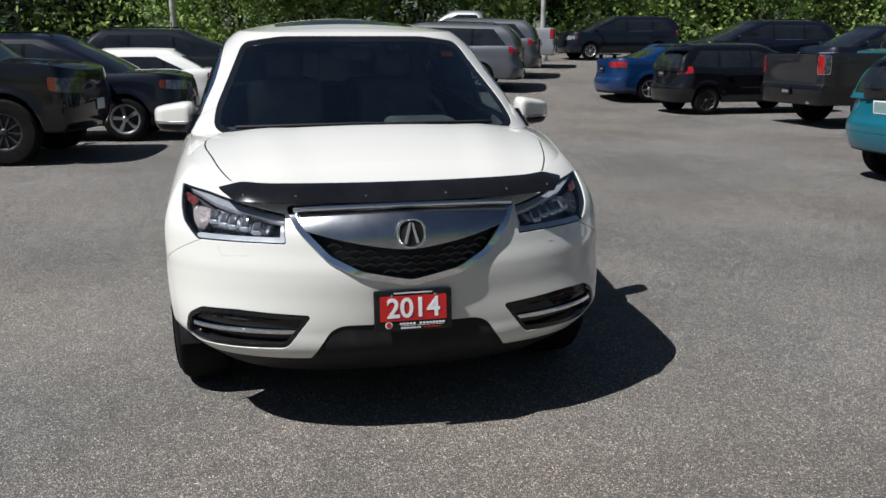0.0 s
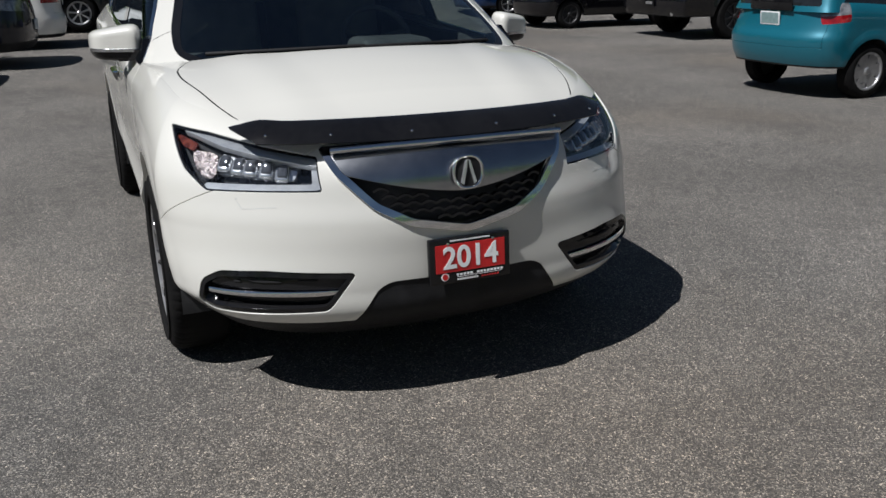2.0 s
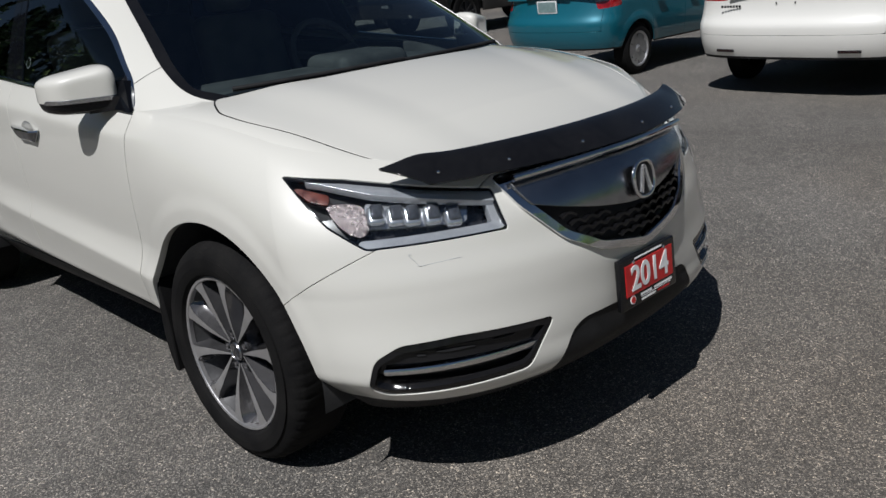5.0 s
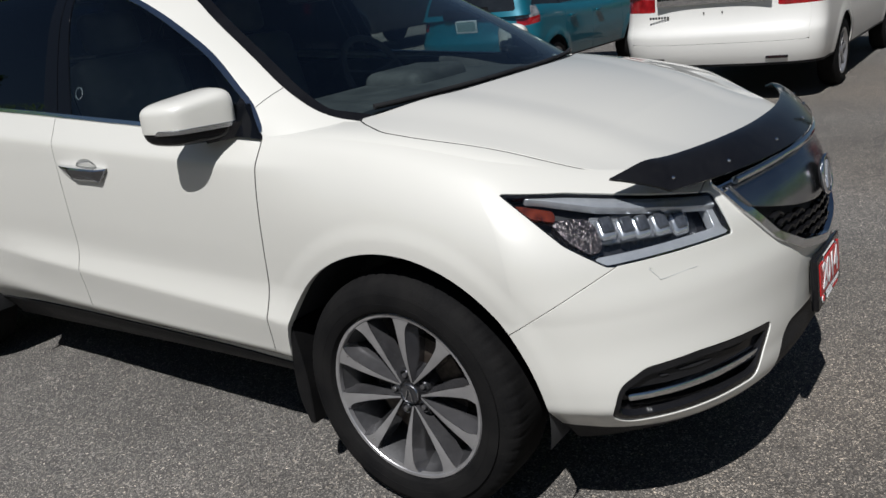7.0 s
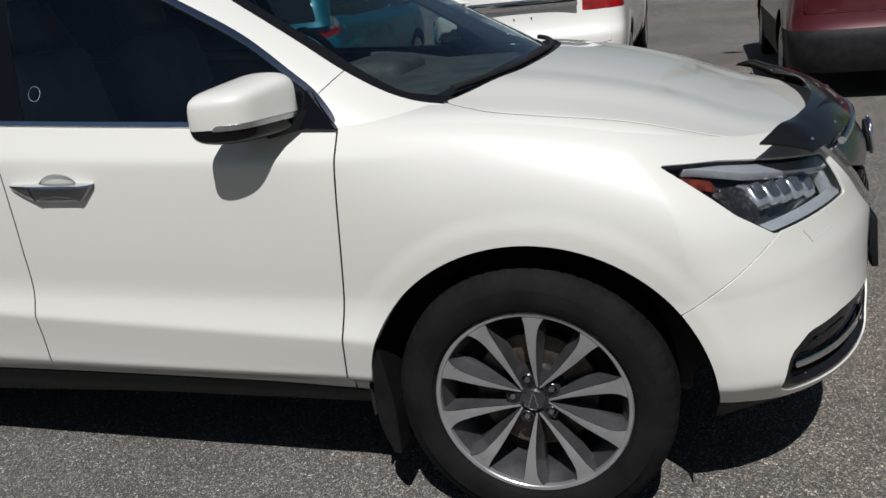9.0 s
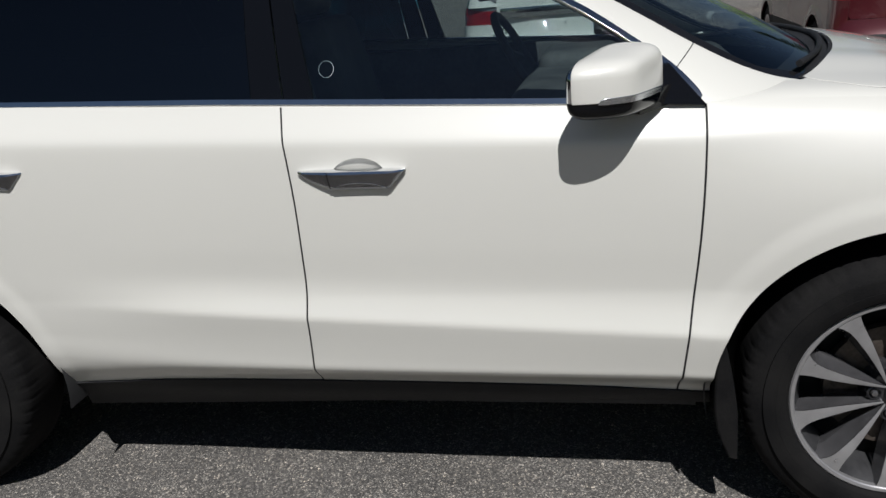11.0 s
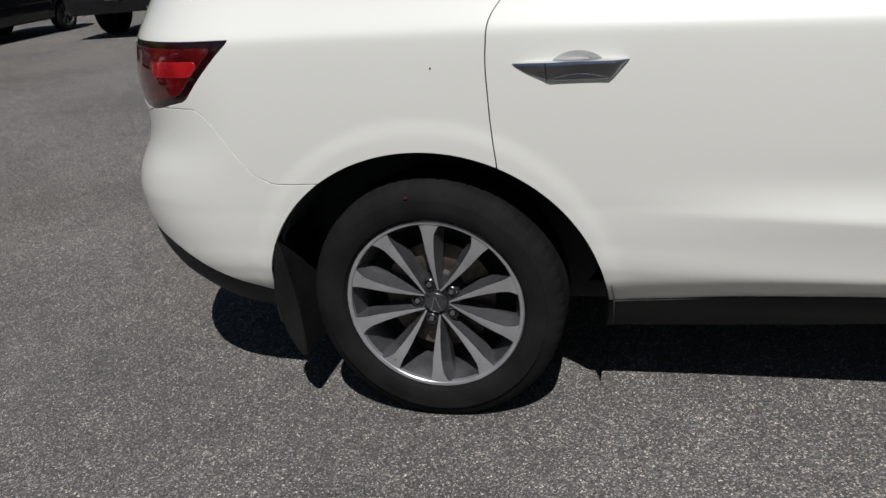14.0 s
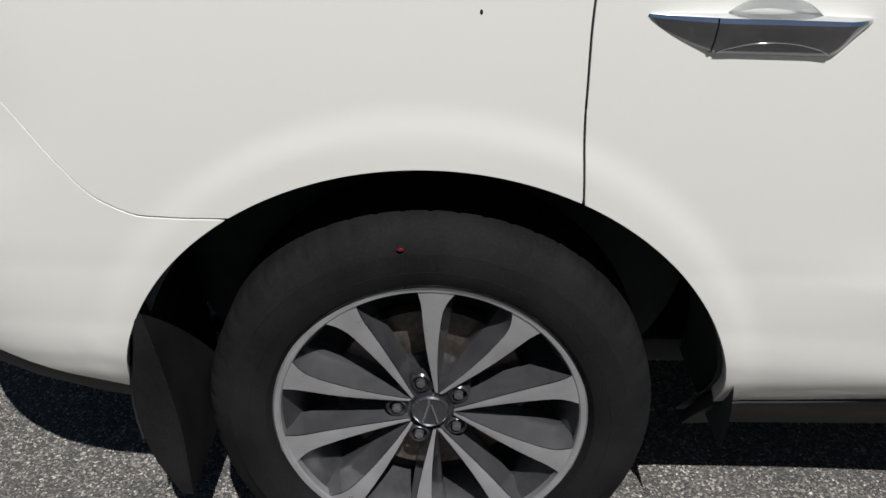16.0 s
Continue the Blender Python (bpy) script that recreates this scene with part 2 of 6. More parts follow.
def panel(name, s, mat, parent, label="", edge=0.012, lift=0.0):
    """A sheet as a pressed panel with turned-in edges."""
    v, n = s.v + s.n * lift, s.n / np.maximum(np.linalg.norm(s.n, axis=1, keepdims=True), 1e-9)
    count, owner = {}, {}
    for f in s.f:
        for i, j in zip(f, f[1:] + f[:1]):
            e = (i, j) if i < j else (j, i)
            count[e] = count.get(e, 0) + 1
            owner[e] = (i, j)
    rim = [owner[e] for e, c in count.items() if c == 1]
    faces = [list(f) for f in s.f]
    if edge and rim:
        ids = sorted({i for e in rim for i in e})
        top = {i: len(v) + k for k, i in enumerate(ids)}
        low = {i: len(v) + len(ids) + k for k, i in enumerate(ids)}
        side = np.zeros((len(v), 3))
        for i, j in rim:
            o = np.cross(v[j] - v[i], n[i])
            o /= max(np.linalg.norm(o), 1e-9)
            side[i] += o
            side[j] += o
        side /= np.maximum(np.linalg.norm(side, axis=1, keepdims=True), 1e-9)
        ids = np.array(ids)
        v2 = v[ids] + side[ids] * 0.0012 - n[ids] * 0.0012
        v3 = v2 - n[ids] * edge
        n2 = side[ids] + n[ids] * 0.35
        faces += [[j, i, top[i], top[j]] for i, j in rim] + [[top[j], top[i], low[i], low[j]] for i, j in rim]
        v, n = np.r_[v, v2, v3], np.r_[n, n2 / np.linalg.norm(n2, axis=1, keepdims=True), side[ids]]
    return part_from(name, v, faces, mat, parent, label, n)


def ring(yf, yr, hw, zb, zt, nf, nr, cf, cr, cols=(60, 120, 40), nv=60, ease=1.0):
    """The skin round a vehicle: rear middle, left, nose, right, rear middle; rows from below upwards. Right is -x, the nose -y."""
    a, b, c = cols
    th = np.linspace(0, np.pi / 2, a)
    zm = 0.7
    sect = [("f", t) for t in th] + [("s", t) for t in np.linspace(0, 1, b + 2)[1:-1]] + [("r", t) for t in np.linspace(np.pi / 2, 0, c)]
    kind = np.array([k for k, _ in sect])
    t = np.array([q for _, q in sect])
    w = np.linspace(0, 1, nv) ** ease
    y0, y1 = float(yf(np.array([zm]))[0]), float(yr(np.array([zm]))[0])

    def plan(z):
        f, r = yf(z), yr(z)
        nn, mm = nf(z), nr(z)
        tt = t[:, None]
        cs, sn = np.cos(tt) ** (2 / nn), np.sin(tt) ** (2 / nn)
        cs2, sn2 = np.cos(tt) ** (2 / mm), np.sin(tt) ** (2 / mm)
        y = np.where(kind[:, None] == "f", f + cf * (1 - cs), np.where(kind[:, None] == "s", (f + cf) * (1 - tt) + (r - cr) * tt, r - cr * (1 - cs2)))
        k = np.where(kind[:, None] == "f", sn, np.where(kind[:, None] == "s", 1.0, sn2))
        return y, k

    z = np.full((len(t), nv), zm)
    for _ in range(3):
        y, k = plan(z)
        z = zb(y[:, :1]) + (zt(y[:, -1:]) - zb(y[:, :1])) * w[None, :]
    y, k = plan(z)
    x = -hw(y, z) * k
    right = np.stack([x, y, z], -1)
    left = right[::-1] * (-1, 1, 1)
    return np.concatenate([left[:-1], right], 0)


def lid_sheet(top, crown, n=24):
    """A lid across the upper edge (columns, 3) of a ring: strips from side to side."""
    half = top[len(top) // 2 :]
    s = np.linspace(-1, 1, 2 * n + 1)
    x = half[:, :1] * -s[None, :] * -1
    y = np.repeat(half[:, 1:2], len(s), 1)
    wide = np.abs(half[:, :1])
    z = half[:, 2:3] + crown(half[:, 1])[:, None] * (1 - s[None, :] ** 2) * np.minimum(1, wide / (0.8 * wide.max())) ** 2
    p = np.stack([x, y, z], -1)
    g = grid_sheet(p)
    if g.n[:, 2].mean() < 0:
        g.n = -g.n
        g.f = [f[::-1] for f in g.f]
    return g


def bar(bm, a, b, w, h, up=(0, 0, 1)):
    """A rod with a rectangular section from a to b."""
    a, b = Vector(a), Vector(b)
    d = (b - a).normalized()
    s = d.cross(Vector(up)).normalized()
    u = s.cross(d)
    c = [[bm.verts.new(p + s * i * w / 2 + u * j * h / 2) for i, j in ((-1, -1), (1, -1), (1, 1), (-1, 1))] for p in (a, b)]
    for i in range(4):
        bm.faces.new((c[0][i], c[0][(i + 1) % 4], c[1][(i + 1) % 4], c[1][i]))
    bm.faces.new(c[0][::-1])
    bm.faces.new(c[1])


def part(name, bm, mat, parent=None, label="", bevel=0.0, smooth=True, seg=2):
    if bevel:
        bmesh.ops.bevel(bm, geom=[e for e in bm.edges if e.is_manifold and e.calc_face_angle(0) > 0.5], offset=bevel, segments=seg, affect="EDGES", profile=0.5)
    bmesh.ops.recalc_face_normals(bm, faces=bm.faces)
    me = bpy.data.meshes.new(name)
    bm.to_mesh(me)
    bm.free()
    me.materials.append(mat)
    if smooth:
        me.shade_smooth()
        me.set_sharp_from_angle(angle=radians(38))
    ob = new(name, me)
    if parent:
        ob.parent = parent
    if label:
        tagged(ob, label)
    return ob


def box_part(name, size, m, mat, parent, label="", bevel=0.005, seg=2):
    bm = bmesh.new()
    bmesh.ops.create_cube(bm, size=1, matrix=m @ Matrix.Diagonal((*size, 1)))
    return part(name, bm, mat, parent, label, bevel, seg=seg)


def spin_part(name, profile, mat, parent, m=Matrix(), n=64, label="", smooth=True):
    """A lathe round the x axis from (x, radius) pairs."""
    pr = np.array(profile, float)
    th = np.linspace(0, 2 * np.pi, n, endpoint=False)
    p = np.stack([np.repeat(pr[None, :, 0], n, 0), np.cos(th)[:, None] * pr[None, :, 1], np.sin(th)[:, None] * pr[None, :, 1]], -1)
    b = len(pr)
    f = [[i * b + j, i * b + j + 1, ((i + 1) % n) * b + j + 1, ((i + 1) % n) * b + j] for i in range(n) for j in range(b - 1)]
    ob = part_from(name, p.reshape(-1, 3), f, mat, parent, label)
    ob.data.transform(m)
    ob.data.set_sharp_from_angle(angle=radians(30))
    return ob


def tube_part(name, pts, r, mat, parent, label="", n=10):
    cu = bpy.data.curves.new(name, "CURVE")
    cu.dimensions, cu.bevel_depth, cu.bevel_resolution, cu.use_fill_caps = "3D", r, 3, True
    sp = cu.splines.new("POLY")
    sp.points.add(len(pts) - 1)
    for q, p in zip(sp.points, pts):
        q.co = (*p, 1)
    tmp = bpy.data.objects.new(name, cu)
    me = bpy.data.meshes.new_from_object(tmp)
    bpy.data.objects.remove(tmp)
    me.name = name
    me.materials.clear()
    me.materials.append(mat)
    me.shade_smooth()
    ob = new(name, me)
    ob.parent = parent
    if label:
        tagged(ob, label)
    return ob


def empty(name, label="", category="", group=""):
    return tagged(new(name), label, category, group)


PILLAR_BLACK = material("piano_black", (0.004, 0.0045, 0.006), 0.03, 0.0, 0.0, 0.28)
LAMP_BLACK = mottled("lamp_housing", (0.01, 0.01, 0.012), (0.03, 0.03, 0.034), 12, 0.25, 0.0, coat=0.5)
LAMP_STRIP = mottled("lamp_strip_silver", (0.50, 0.51, 0.54), (0.64, 0.65, 0.67), 14, 0.22, 0.0, 0.55, spread=0.05)
LAMP_CHROME = mottled("lamp_silver", (0.62, 0.63, 0.66), (0.78, 0.79, 0.81), 14, 0.20, 0.0, 0.8, spread=0.05)


# ---- the white sport utility vehicle ----
AXLE_R, TYRE_R, HUB_Z, ARCHES = 2.82, 0.371, 0.367, ((-0.012, 0.446, 0.012), (2.828, 0.461, 0.038))
belt = curve([-0.95, -0.8, -0.57, -0.3, 0, 0.25, 0.45, 0.86, 1.6, 2.2, 3.2, 4.0], [0.945, 0.955, 0.978, 1.043, 1.092, 1.110, 1.113, 1.129, 1.172, 1.206, 1.246, 1.262])
top_x = curve([-0.95, -0.57, -0.3, 0, 0.25, 0.5, 0.9, 2.6, 3.4, 4.0], [0.70, 0.75, 0.825, 0.862, 0.882, 0.900, 0.91, 0.91, 0.885, 0.86])
low_x = curve([0.18, 0.28, 0.34, 0.376, 0.403, 0.428, 0.436, 0.45, 0.50, 0.562, 0.571, 0.575, 0.580, 0.60, 0.65, 0.70, 0.78], [0.76, 0.82, 0.875, 0.893, 0.925, 0.9535, 0.9565, 0.9588, 0.9680, 0.9800, 0.9816, 0.9818, 0.9808, 0.9750, 0.9635, 0.9600, 0.9610])
tilt_of = curve([0.36, 0.43, 0.47, 0.56, 0.64, 0.8], [0.004, 0.018, 0.035, 0.055, 0.055, 0.02])
plain_x = curve([0.18, 0.28, 0.355, 0.395, 0.428, 0.438, 0.48, 0.55, 0.66, 0.78], [0.76, 0.82, 0.885, 0.922, 0.950, 0.9535, 0.960, 0.967, 0.970, 0.9700])
power = curve([-1, -0.5, 0, 0.4, 0.8, 4], [2.6, 3.4, 4.4, 4.6, 5.0, 5.0])
nose = curve([0.16, 0.22, 0.29, 0.345, 0.45, 0.56, 0.655, 0.682, 0.75, 0.83, 0.92, 0.95, 1.0, 1.3], [-0.62, -0.72, -0.84, -0.898, -0.915, -0.923, -0.931, -0.930, -0.914, -0.896, -0.852, -0.828, -0.79, -0.62])
tail = curve([0.16, 0.3, 0.5, 0.68, 0.75, 0.85, 1.07, 1.3], [3.70, 3.83, 3.94, 3.972, 3.955, 3.895, 3.885, 3.82])


def skin_x(y, z):
    q = np.clip((z - 0.66) / (belt(y) - 0.66), 0, 1)
    door = np.clip((2.35 - y) / 0.7, 0, 1) * np.clip((y - 0.15) / 0.35, 0, 1)
    door = door * door * (3 - 2 * door)
    zl = z - tilt_of(z) * np.clip(y - 1.0, -0.6, 1.4)
    base = low_x(zl) * door + plain_x(zl) * (1 - door)
    base = base + 0.012 * np.sin(np.pi * np.clip(q * 0.85, 0, 1))
    cabin = np.clip((y - 0.15) / 0.55, 0, 1)
    cabin = cabin * cabin * (3 - 2 * cabin)
    edge = (q - 0.835) / 0.165
    crease = 0.5 * (edge + np.sqrt(edge * edge + 0.02)) / 1.005
    drop = cabin * crease + (1 - cabin) * q ** power(y)
    x = base - 0.013 - (base - 0.013 - top_x(y)) * drop
    for cy, r0 in ((-0.01, 0.443), (AXLE_R + 0.008, 0.464)):
        r = np.hypot(y - cy, z - HUB_Z)
        k = np.clip((r0 + 0.095 - r) / 0.055, 0, 1)
        x = x + 0.005 * k * k * (3 - 2 * k) * np.clip((1.05 - z) / 0.2, 0, 1)
    return x


def build_suv():
    car = empty("sport_utility_vehicle", "pearl white sport utility vehicle with black hood deflector parked on asphalt", "car")
    flat = lambda v: (lambda z: np.full_like(z, v))
    front_n = curve([0.2, 0.4, 0.6, 1.2], [2.6, 2.4, 1.85, 1.75])
    p = ring(nose, tail, skin_x, curve([-1, -0.7, -0.3, 3.2, 3.6, 4.1], [0.20, 0.21, 0.26, 0.27, 0.31, 0.31]), belt, front_n, flat(2.6), 0.52, 0.60, (110, 230, 50), 96, 0.95)
    skin = grid_sheet(p)
    out = np.sign((skin.n[:, :2] * (skin.v[:, :2] - (0, 1.5))).sum(1).mean())
    if out < 0:
        skin.n = -skin.n
        skin.f = [f[::-1] for f in skin.f]
    soft = np.clip((skin.z - belt(skin.y) + 0.05) / 0.05, 0, 1) ** 2 * np.clip((0.55 - skin.y) / 0.3, 0, 1)
    skin.n = skin.n + np.array((0, 0, 1.0)) * (0.75 * soft)[:, None]
    gap = 0.0022
    diag = lambda s: np.abs(s.x) + s.y
    # wheel openings
    for cy, r, wide in ARCHES:
        d = np.maximum(np.hypot((skin.y - cy) * r / (r + wide), skin.z - HUB_Z) - r, 0.6 - np.abs(skin.x))
        _, skin = split(skin, d)
    # dark plastic along the lower edge
    clad = curve([-0.95, -0.6, -0.45, 0.5, 0.56, 0.75, 1.0, 1.95, 2.36, 3.2, 3.34, 3.5, 3.67, 3.85, 4.0], [0.335, 0.342, 0.355, 0.350, 0.352, 0.362, 0.369, 0.378, 0.360, 0.370, 0.395, 0.455, 0.55, 0.615, 0.63])
    intake = outline([(-0.47, 0.10), (-0.40, 0.33), (-0.315, 0.455), (-0.27, 0.475), (0.27, 0.475), (0.315, 0.455), (0.40, 0.33), (0.47, 0.10)], 0.03)
    d_in = np.where(skin.y < 0, away(skin.x, skin.z, intake), 9)
    lower, skin = split(skin, np.minimum(skin.z - clad(skin.y), d_in))
    front_low, rest = split(lower, lower.y + 0.2)
    sills, rear_low = split(rest, rest.y - 2.9)
    panel("front_valance", front_low, BLACK_MATT, car, "black grained plastic lower valance", 0.02, -0.004)
    sl, sr = split(sills, sills.x)
    panel("side_sill", sl, BLACK_MATT, car, "black plastic sill moulding", 0.02, 0.006)
    panel("side_sill", sr, BLACK_MATT, car, "black plastic sill moulding", 0.02, 0.006)
    panel("rear_valance", rear_low, BLACK_MATT, car, "black plastic rear valance", 0.02, -0.002)
    # head lamps
    lamp_line = outline([(0.553, 0.979), (0.30, 0.960), (0.0, 0.925), (-0.275, 0.898), (-0.333, 0.786), (0.225, 0.785), (0.37, 0.85)], 0.012, 4)
    d = np.where(skin.y < 0.1, away(diag(skin), skin.z, lamp_line), 9)
    lamps, skin = split(skin, d)
    for side in (1, -1):
        s = keep(lamps, lamps.x * side)
        build_headlamp(car, s, side, lamp_line, diag)
    # grille
    g_line = outline([(-0.462, 0.918), (0, 0.945), (0.462, 0.918), (0.425, 0.84), (0.315, 0.725), (0.20, 0.668), (0, 0.632), (-0.20, 0.668), (-0.315, 0.725), (-0.425, 0.84)], 0.02, 4)
    d = np.where(skin.y < -0.4, away(skin.x, skin.z, g_line), 9)
    grille, skin = split(skin, d)
    build_grille(car, grille, g_line)
    # fog lamp bezels
    f_line = outline([(-0.50, 0.517), (-0.1, 0.533), (0.13, 0.528), (0.235, 0.49), (0.27, 0.40), (0.20, 0.372), (-0.38, 0.383)], 0.03, 5)
    d = np.where(skin.y < -0.2, away(diag(skin), skin.z, f_line), 9)
    fogs, skin = split(skin, d)
    for side in (1, -1):
        build_fog(car, keep(fogs, fogs.x * side), side, f_line, diag)
    # bumper, fenders, doors, quarters
    seam = 0.148 * (skin.y + 0.40) + 0.22 * (skin.z - 0.643)
    seam = np.where(skin.y < 0.2, np.where(skin.z > 0.86, skin.y + 0.72, seam / 0.265), 9)
    bumper, _ = split(skin, seam + gap)
    skin = keep(skin, -seam + gap)
    # the nose between the lamps under the hood's edge stays with the bumper
    panel("front_bumper", bumper, WHITE, car, "", 0.014)
    r_line = outline([(2.336, 1.152), (2.53, 0.988), (2.74, 0.958), (3.3, 0.975), (3.3, 1.158), (2.80, 1.156)], 0.015, 4)
    rd = np.where(skin.y > 2.9, away(skin.y - np.abs(skin.x), skin.z, r_line), 9)
    tails, skin = split(skin, rd)
    for side in (1, -1):
        build_tail(car, keep(tails, tails.x * side), r_line)
    bump_line = curve([2.9, 3.23, 3.29, 3.465, 3.6, 4.0], [0.745, 0.745, 0.768, 0.968, 0.966, 0.80])
    rear = np.where(skin.y > 2.9, skin.z - bump_line(skin.y), 9)
    rb = keep(skin, rear + gap)
    skin = keep(skin, -rear + gap)
    panel("rear_bumper", rb, WHITE, car, "", 0.014)
    e1 = curve([0.3, 0.348, 0.54, 0.825, 1.0, 1.1, 1.159, 1.3], [0.535, 0.527, 0.503, 0.472, 0.462, 0.459, 0.476, 0.53])
    e2 = curve([0.3, 0.39, 0.575, 0.74, 0.89, 1.03, 1.17, 1.3], [1.516, 1.511, 1.497, 1.490, 1.487, 1.493, 1.507, 1.517])
    e3 = curve([0.3, 0.78, 0.93, 1.09, 1.157, 1.23, 1.3], [2.58, 2.602, 2.611, 2.608, 2.596, 2.546, 2.53])
    for e in (e1, e2, e3):
        for side in (1, -1):
            band = keep(skin, -side * skin.x)
            band = keep(band, band.y - e(band.z) - 0.0065)
            band = keep(band, e(band.z) - 0.0065 - band.y)
            panel("door_seal", band, BLACK_MATT, car, "dark rubber seal in the shut line", 0.0, -0.0025)
    todo = skin
    for name, e in (("front_fender", e1), ("front_door", e2), ("rear_door", e3), ("quarter_panel", None)):
        if e is not None:
            half_gap = 0.0036 if e is not e3 else 0.0027
            s, _ = split(todo, todo.y - e(todo.z) + half_gap)
            todo = keep(todo, -(todo.y - e(todo.z)) + half_gap)
        else:
            s = todo
        for side in (1, -1):
            q = keep(s, s.x * side)
            if "door" in name:
                hy, hz = (1.3051, 0.994) if "front" in name else (2.3838, 1.028)
                hole = np.maximum(np.hypot((q.y - hy) / 0.0685, (q.z - hz) / 0.041) * 0.04 - 0.04, hz - 0.015 - q.z)
                q = keep(q, -hole)
            ob = panel(name, q, WHITE, car, "", 0.024)
            if "door" in name:
                build_handle(car, ob, 1.181 if "front" in name else 2.258, 1.463 if "front" in name else 2.544, side)
    # hood and the lid round it
    crown = curve([-0.95, -0.78, -0.5, 0, 0.5], [0.0, 0.003, 0.034, 0.076, 0.085])
    lid = lid_sheet(p[:, -1], crown, 60)
    ridge = np.clip(1 - np.abs(np.abs(lid.x) - (0.44 + 0.13 * (lid.y + 0.6))) / 0.16, 0, 1)
    lid.v[:, 2] += 0.006 * ridge ** 2 * (3 - 2 * ridge) * np.clip((lid.y + 0.9) / 0.5, 0, 1)
    g = lid.v.reshape(-1, 121, 3)
    lid.n = grid_sheet(g).n
    lid.n *= np.sign(lid.n[:, 2:3].mean())
    side = np.clip((np.abs(lid.x) / top_x(lid.y) - 0.86) / 0.14, 0, 1) ** 2 * np.sign(lid.x)
    lid.n = lid.n + np.array((1.0, 0, 0)) * (0.55 * side)[:, None]
    lid = keep(lid, lid.y - 0.75)
    w_front = lambda x: 0.03 + 0.50 * (1 - np.sqrt(np.clip(1 - (x / 0.93) ** 2, 0, 1)))
    lid = keep(lid, lid.y - w_front(lid.x) - 0.10)
    hood_x = curve([-0.95, -0.8, -0.7, -0.6, -0.5, -0.403, -0.211, 0.005, 0.09, 0.134, 0.20, 0.262, 0.32], [0.10, 0.28, 0.44, 0.565, 0.655, 0.703, 0.757, 0.794, 0.788, 0.770, 0.735, 0.68, 0.60])
    hood_line = np.maximum(np.abs(lid.x) - hood_x(lid.y), lid.y - w_front(lid.x))
    hood, _ = split(lid, hood_line)
    panel("hood", hood, WHITE, car, "", 0.02)
    line_at = lambda q: np.maximum(np.abs(q.x) - hood_x(q.y), q.y - w_front(q.x))
    groove = keep(lid, hood_line - 0.0125)
    groove = keep(groove, -0.0035 - line_at(groove))
    panel("hood_seal", groove, BLACK_MATT, car, "dark rubber seal in the shut line", 0.0, -0.0025)
    rest = keep(lid, -hood_line + 0.009)
    cowl, wings = split(rest, np.maximum(rest.y * 0 + np.abs(rest.x) - 0.75, w_front(rest.x) - 0.012 - rest.y))
    panel("cowl", cowl, BLACK_MATT, car, "black plastic cowl", 0.01, -0.012)
    wl, wr = split(wings, wings.x)
    for s in (wl, wr):
        if s.f:
            panel("fender_top", s, WHITE, car, "", 0.006, -0.0005)
    # head lamp washer lids, outlined by a hairline
    for side in (1, -1):
        w_line = outline([(-0.14, 0.765), (0.07, 0.765), (0.03, 0.732), (-0.14, 0.738)], 0.012, 6)
        q = keep(bumper, np.maximum(-bumper.x * side, bumper.y - 0.1))
        pts = []
        for d0, z0 in w_line[6:20]:
            near = np.argsort((diag(q) - d0) ** 2 + (q.z - z0) ** 2)[:4]
            wt = 1 / ((diag(q)[near] - d0) ** 2 + (q.z[near] - z0) ** 2 + 1e-6)
            pts.append(((q.v + q.n * 0.001)[near] * wt[:, None]).sum(0) / wt.sum())
        tube_part("washer_outline", pts, 0.0005, ALLOY_GREY, car, "hairline round the washer lid")
    build_deflector(car)
    build_cabin(car)
    build_mirror(car, 1)
    build_mirror(car, -1)
    # inside shells that close the gaps
    shell = grid_sheet(ring(lambda z: nose(z) + 0.10, lambda z: tail(z) - 0.07, lambda y, z: skin_x(y, z) - 0.035, flat(0.24), lambda y: belt(y) - 0.03, front_n, flat(2.6), 0.52, 0.6, (30, 120, 20), 24))
    for cy in (0.0, AXLE_R):
        _, shell = split(shell, np.maximum(np.hypot(shell.y - cy, shell.z - HUB_Z) - 0.485, 0.6 - np.abs(shell.x)))
    part_from("inner_body", shell.v, shell.f, DARK_VOID, car)
    box_part("floor_pan", (1.16, 3.7, 0.06), pose(0, 1.45, 0.26), DARK_VOID, car, "", 0.01)
    for cy in (0.0, AXLE_R):
        for side in (-1, 1):
            pr = np.linspace(-0.05 * np.pi, 1.05 * np.pi, 40)
            pts = np.stack([np.stack([np.full(40, side * x), cy + (0.462 if cy < 1 else 0.505) * np.cos(pr), HUB_Z + (0.455 if cy < 1 else 0.470) * np.sin(pr)], -1) for x in (0.925, 0.88, 0.62)], 1)
            s = grid_sheet(pts)
            part_from("wheel_liner", s.v, s.f, DARK_VOID, car)
            bm = bmesh.new()
            bmesh.ops.create_circle(bm, cap_ends=True, radius=0.38, segments=40, matrix=pose(side * 0.615, cy, HUB_Z + 0.14, 0, 90, 0) @ Matrix.Diagonal((1, 1.27, 1, 1)))
            part("liner_wall", bm, DARK_VOID, car)
            build_flap(car, cy, side)
    wheel = build_wheel(car)
    for cy in (0.0, AXLE_R):
        for side in (-1, 1):
            turn = random.uniform(0, 70) if side > 0 else (2 if cy == 0 else 0)
            m = pose(side * 0.845, cy, HUB_Z, turn)
            w = wheel if (cy, side) == (0.0, -1) else copy_thing(wheel, Matrix())
            if side > 0:
                m = pose(side * 0.845, cy, HUB_Z, turn, 0, 180)
            w.matrix_basis = m
            w.parent = car
    build_plate(car)
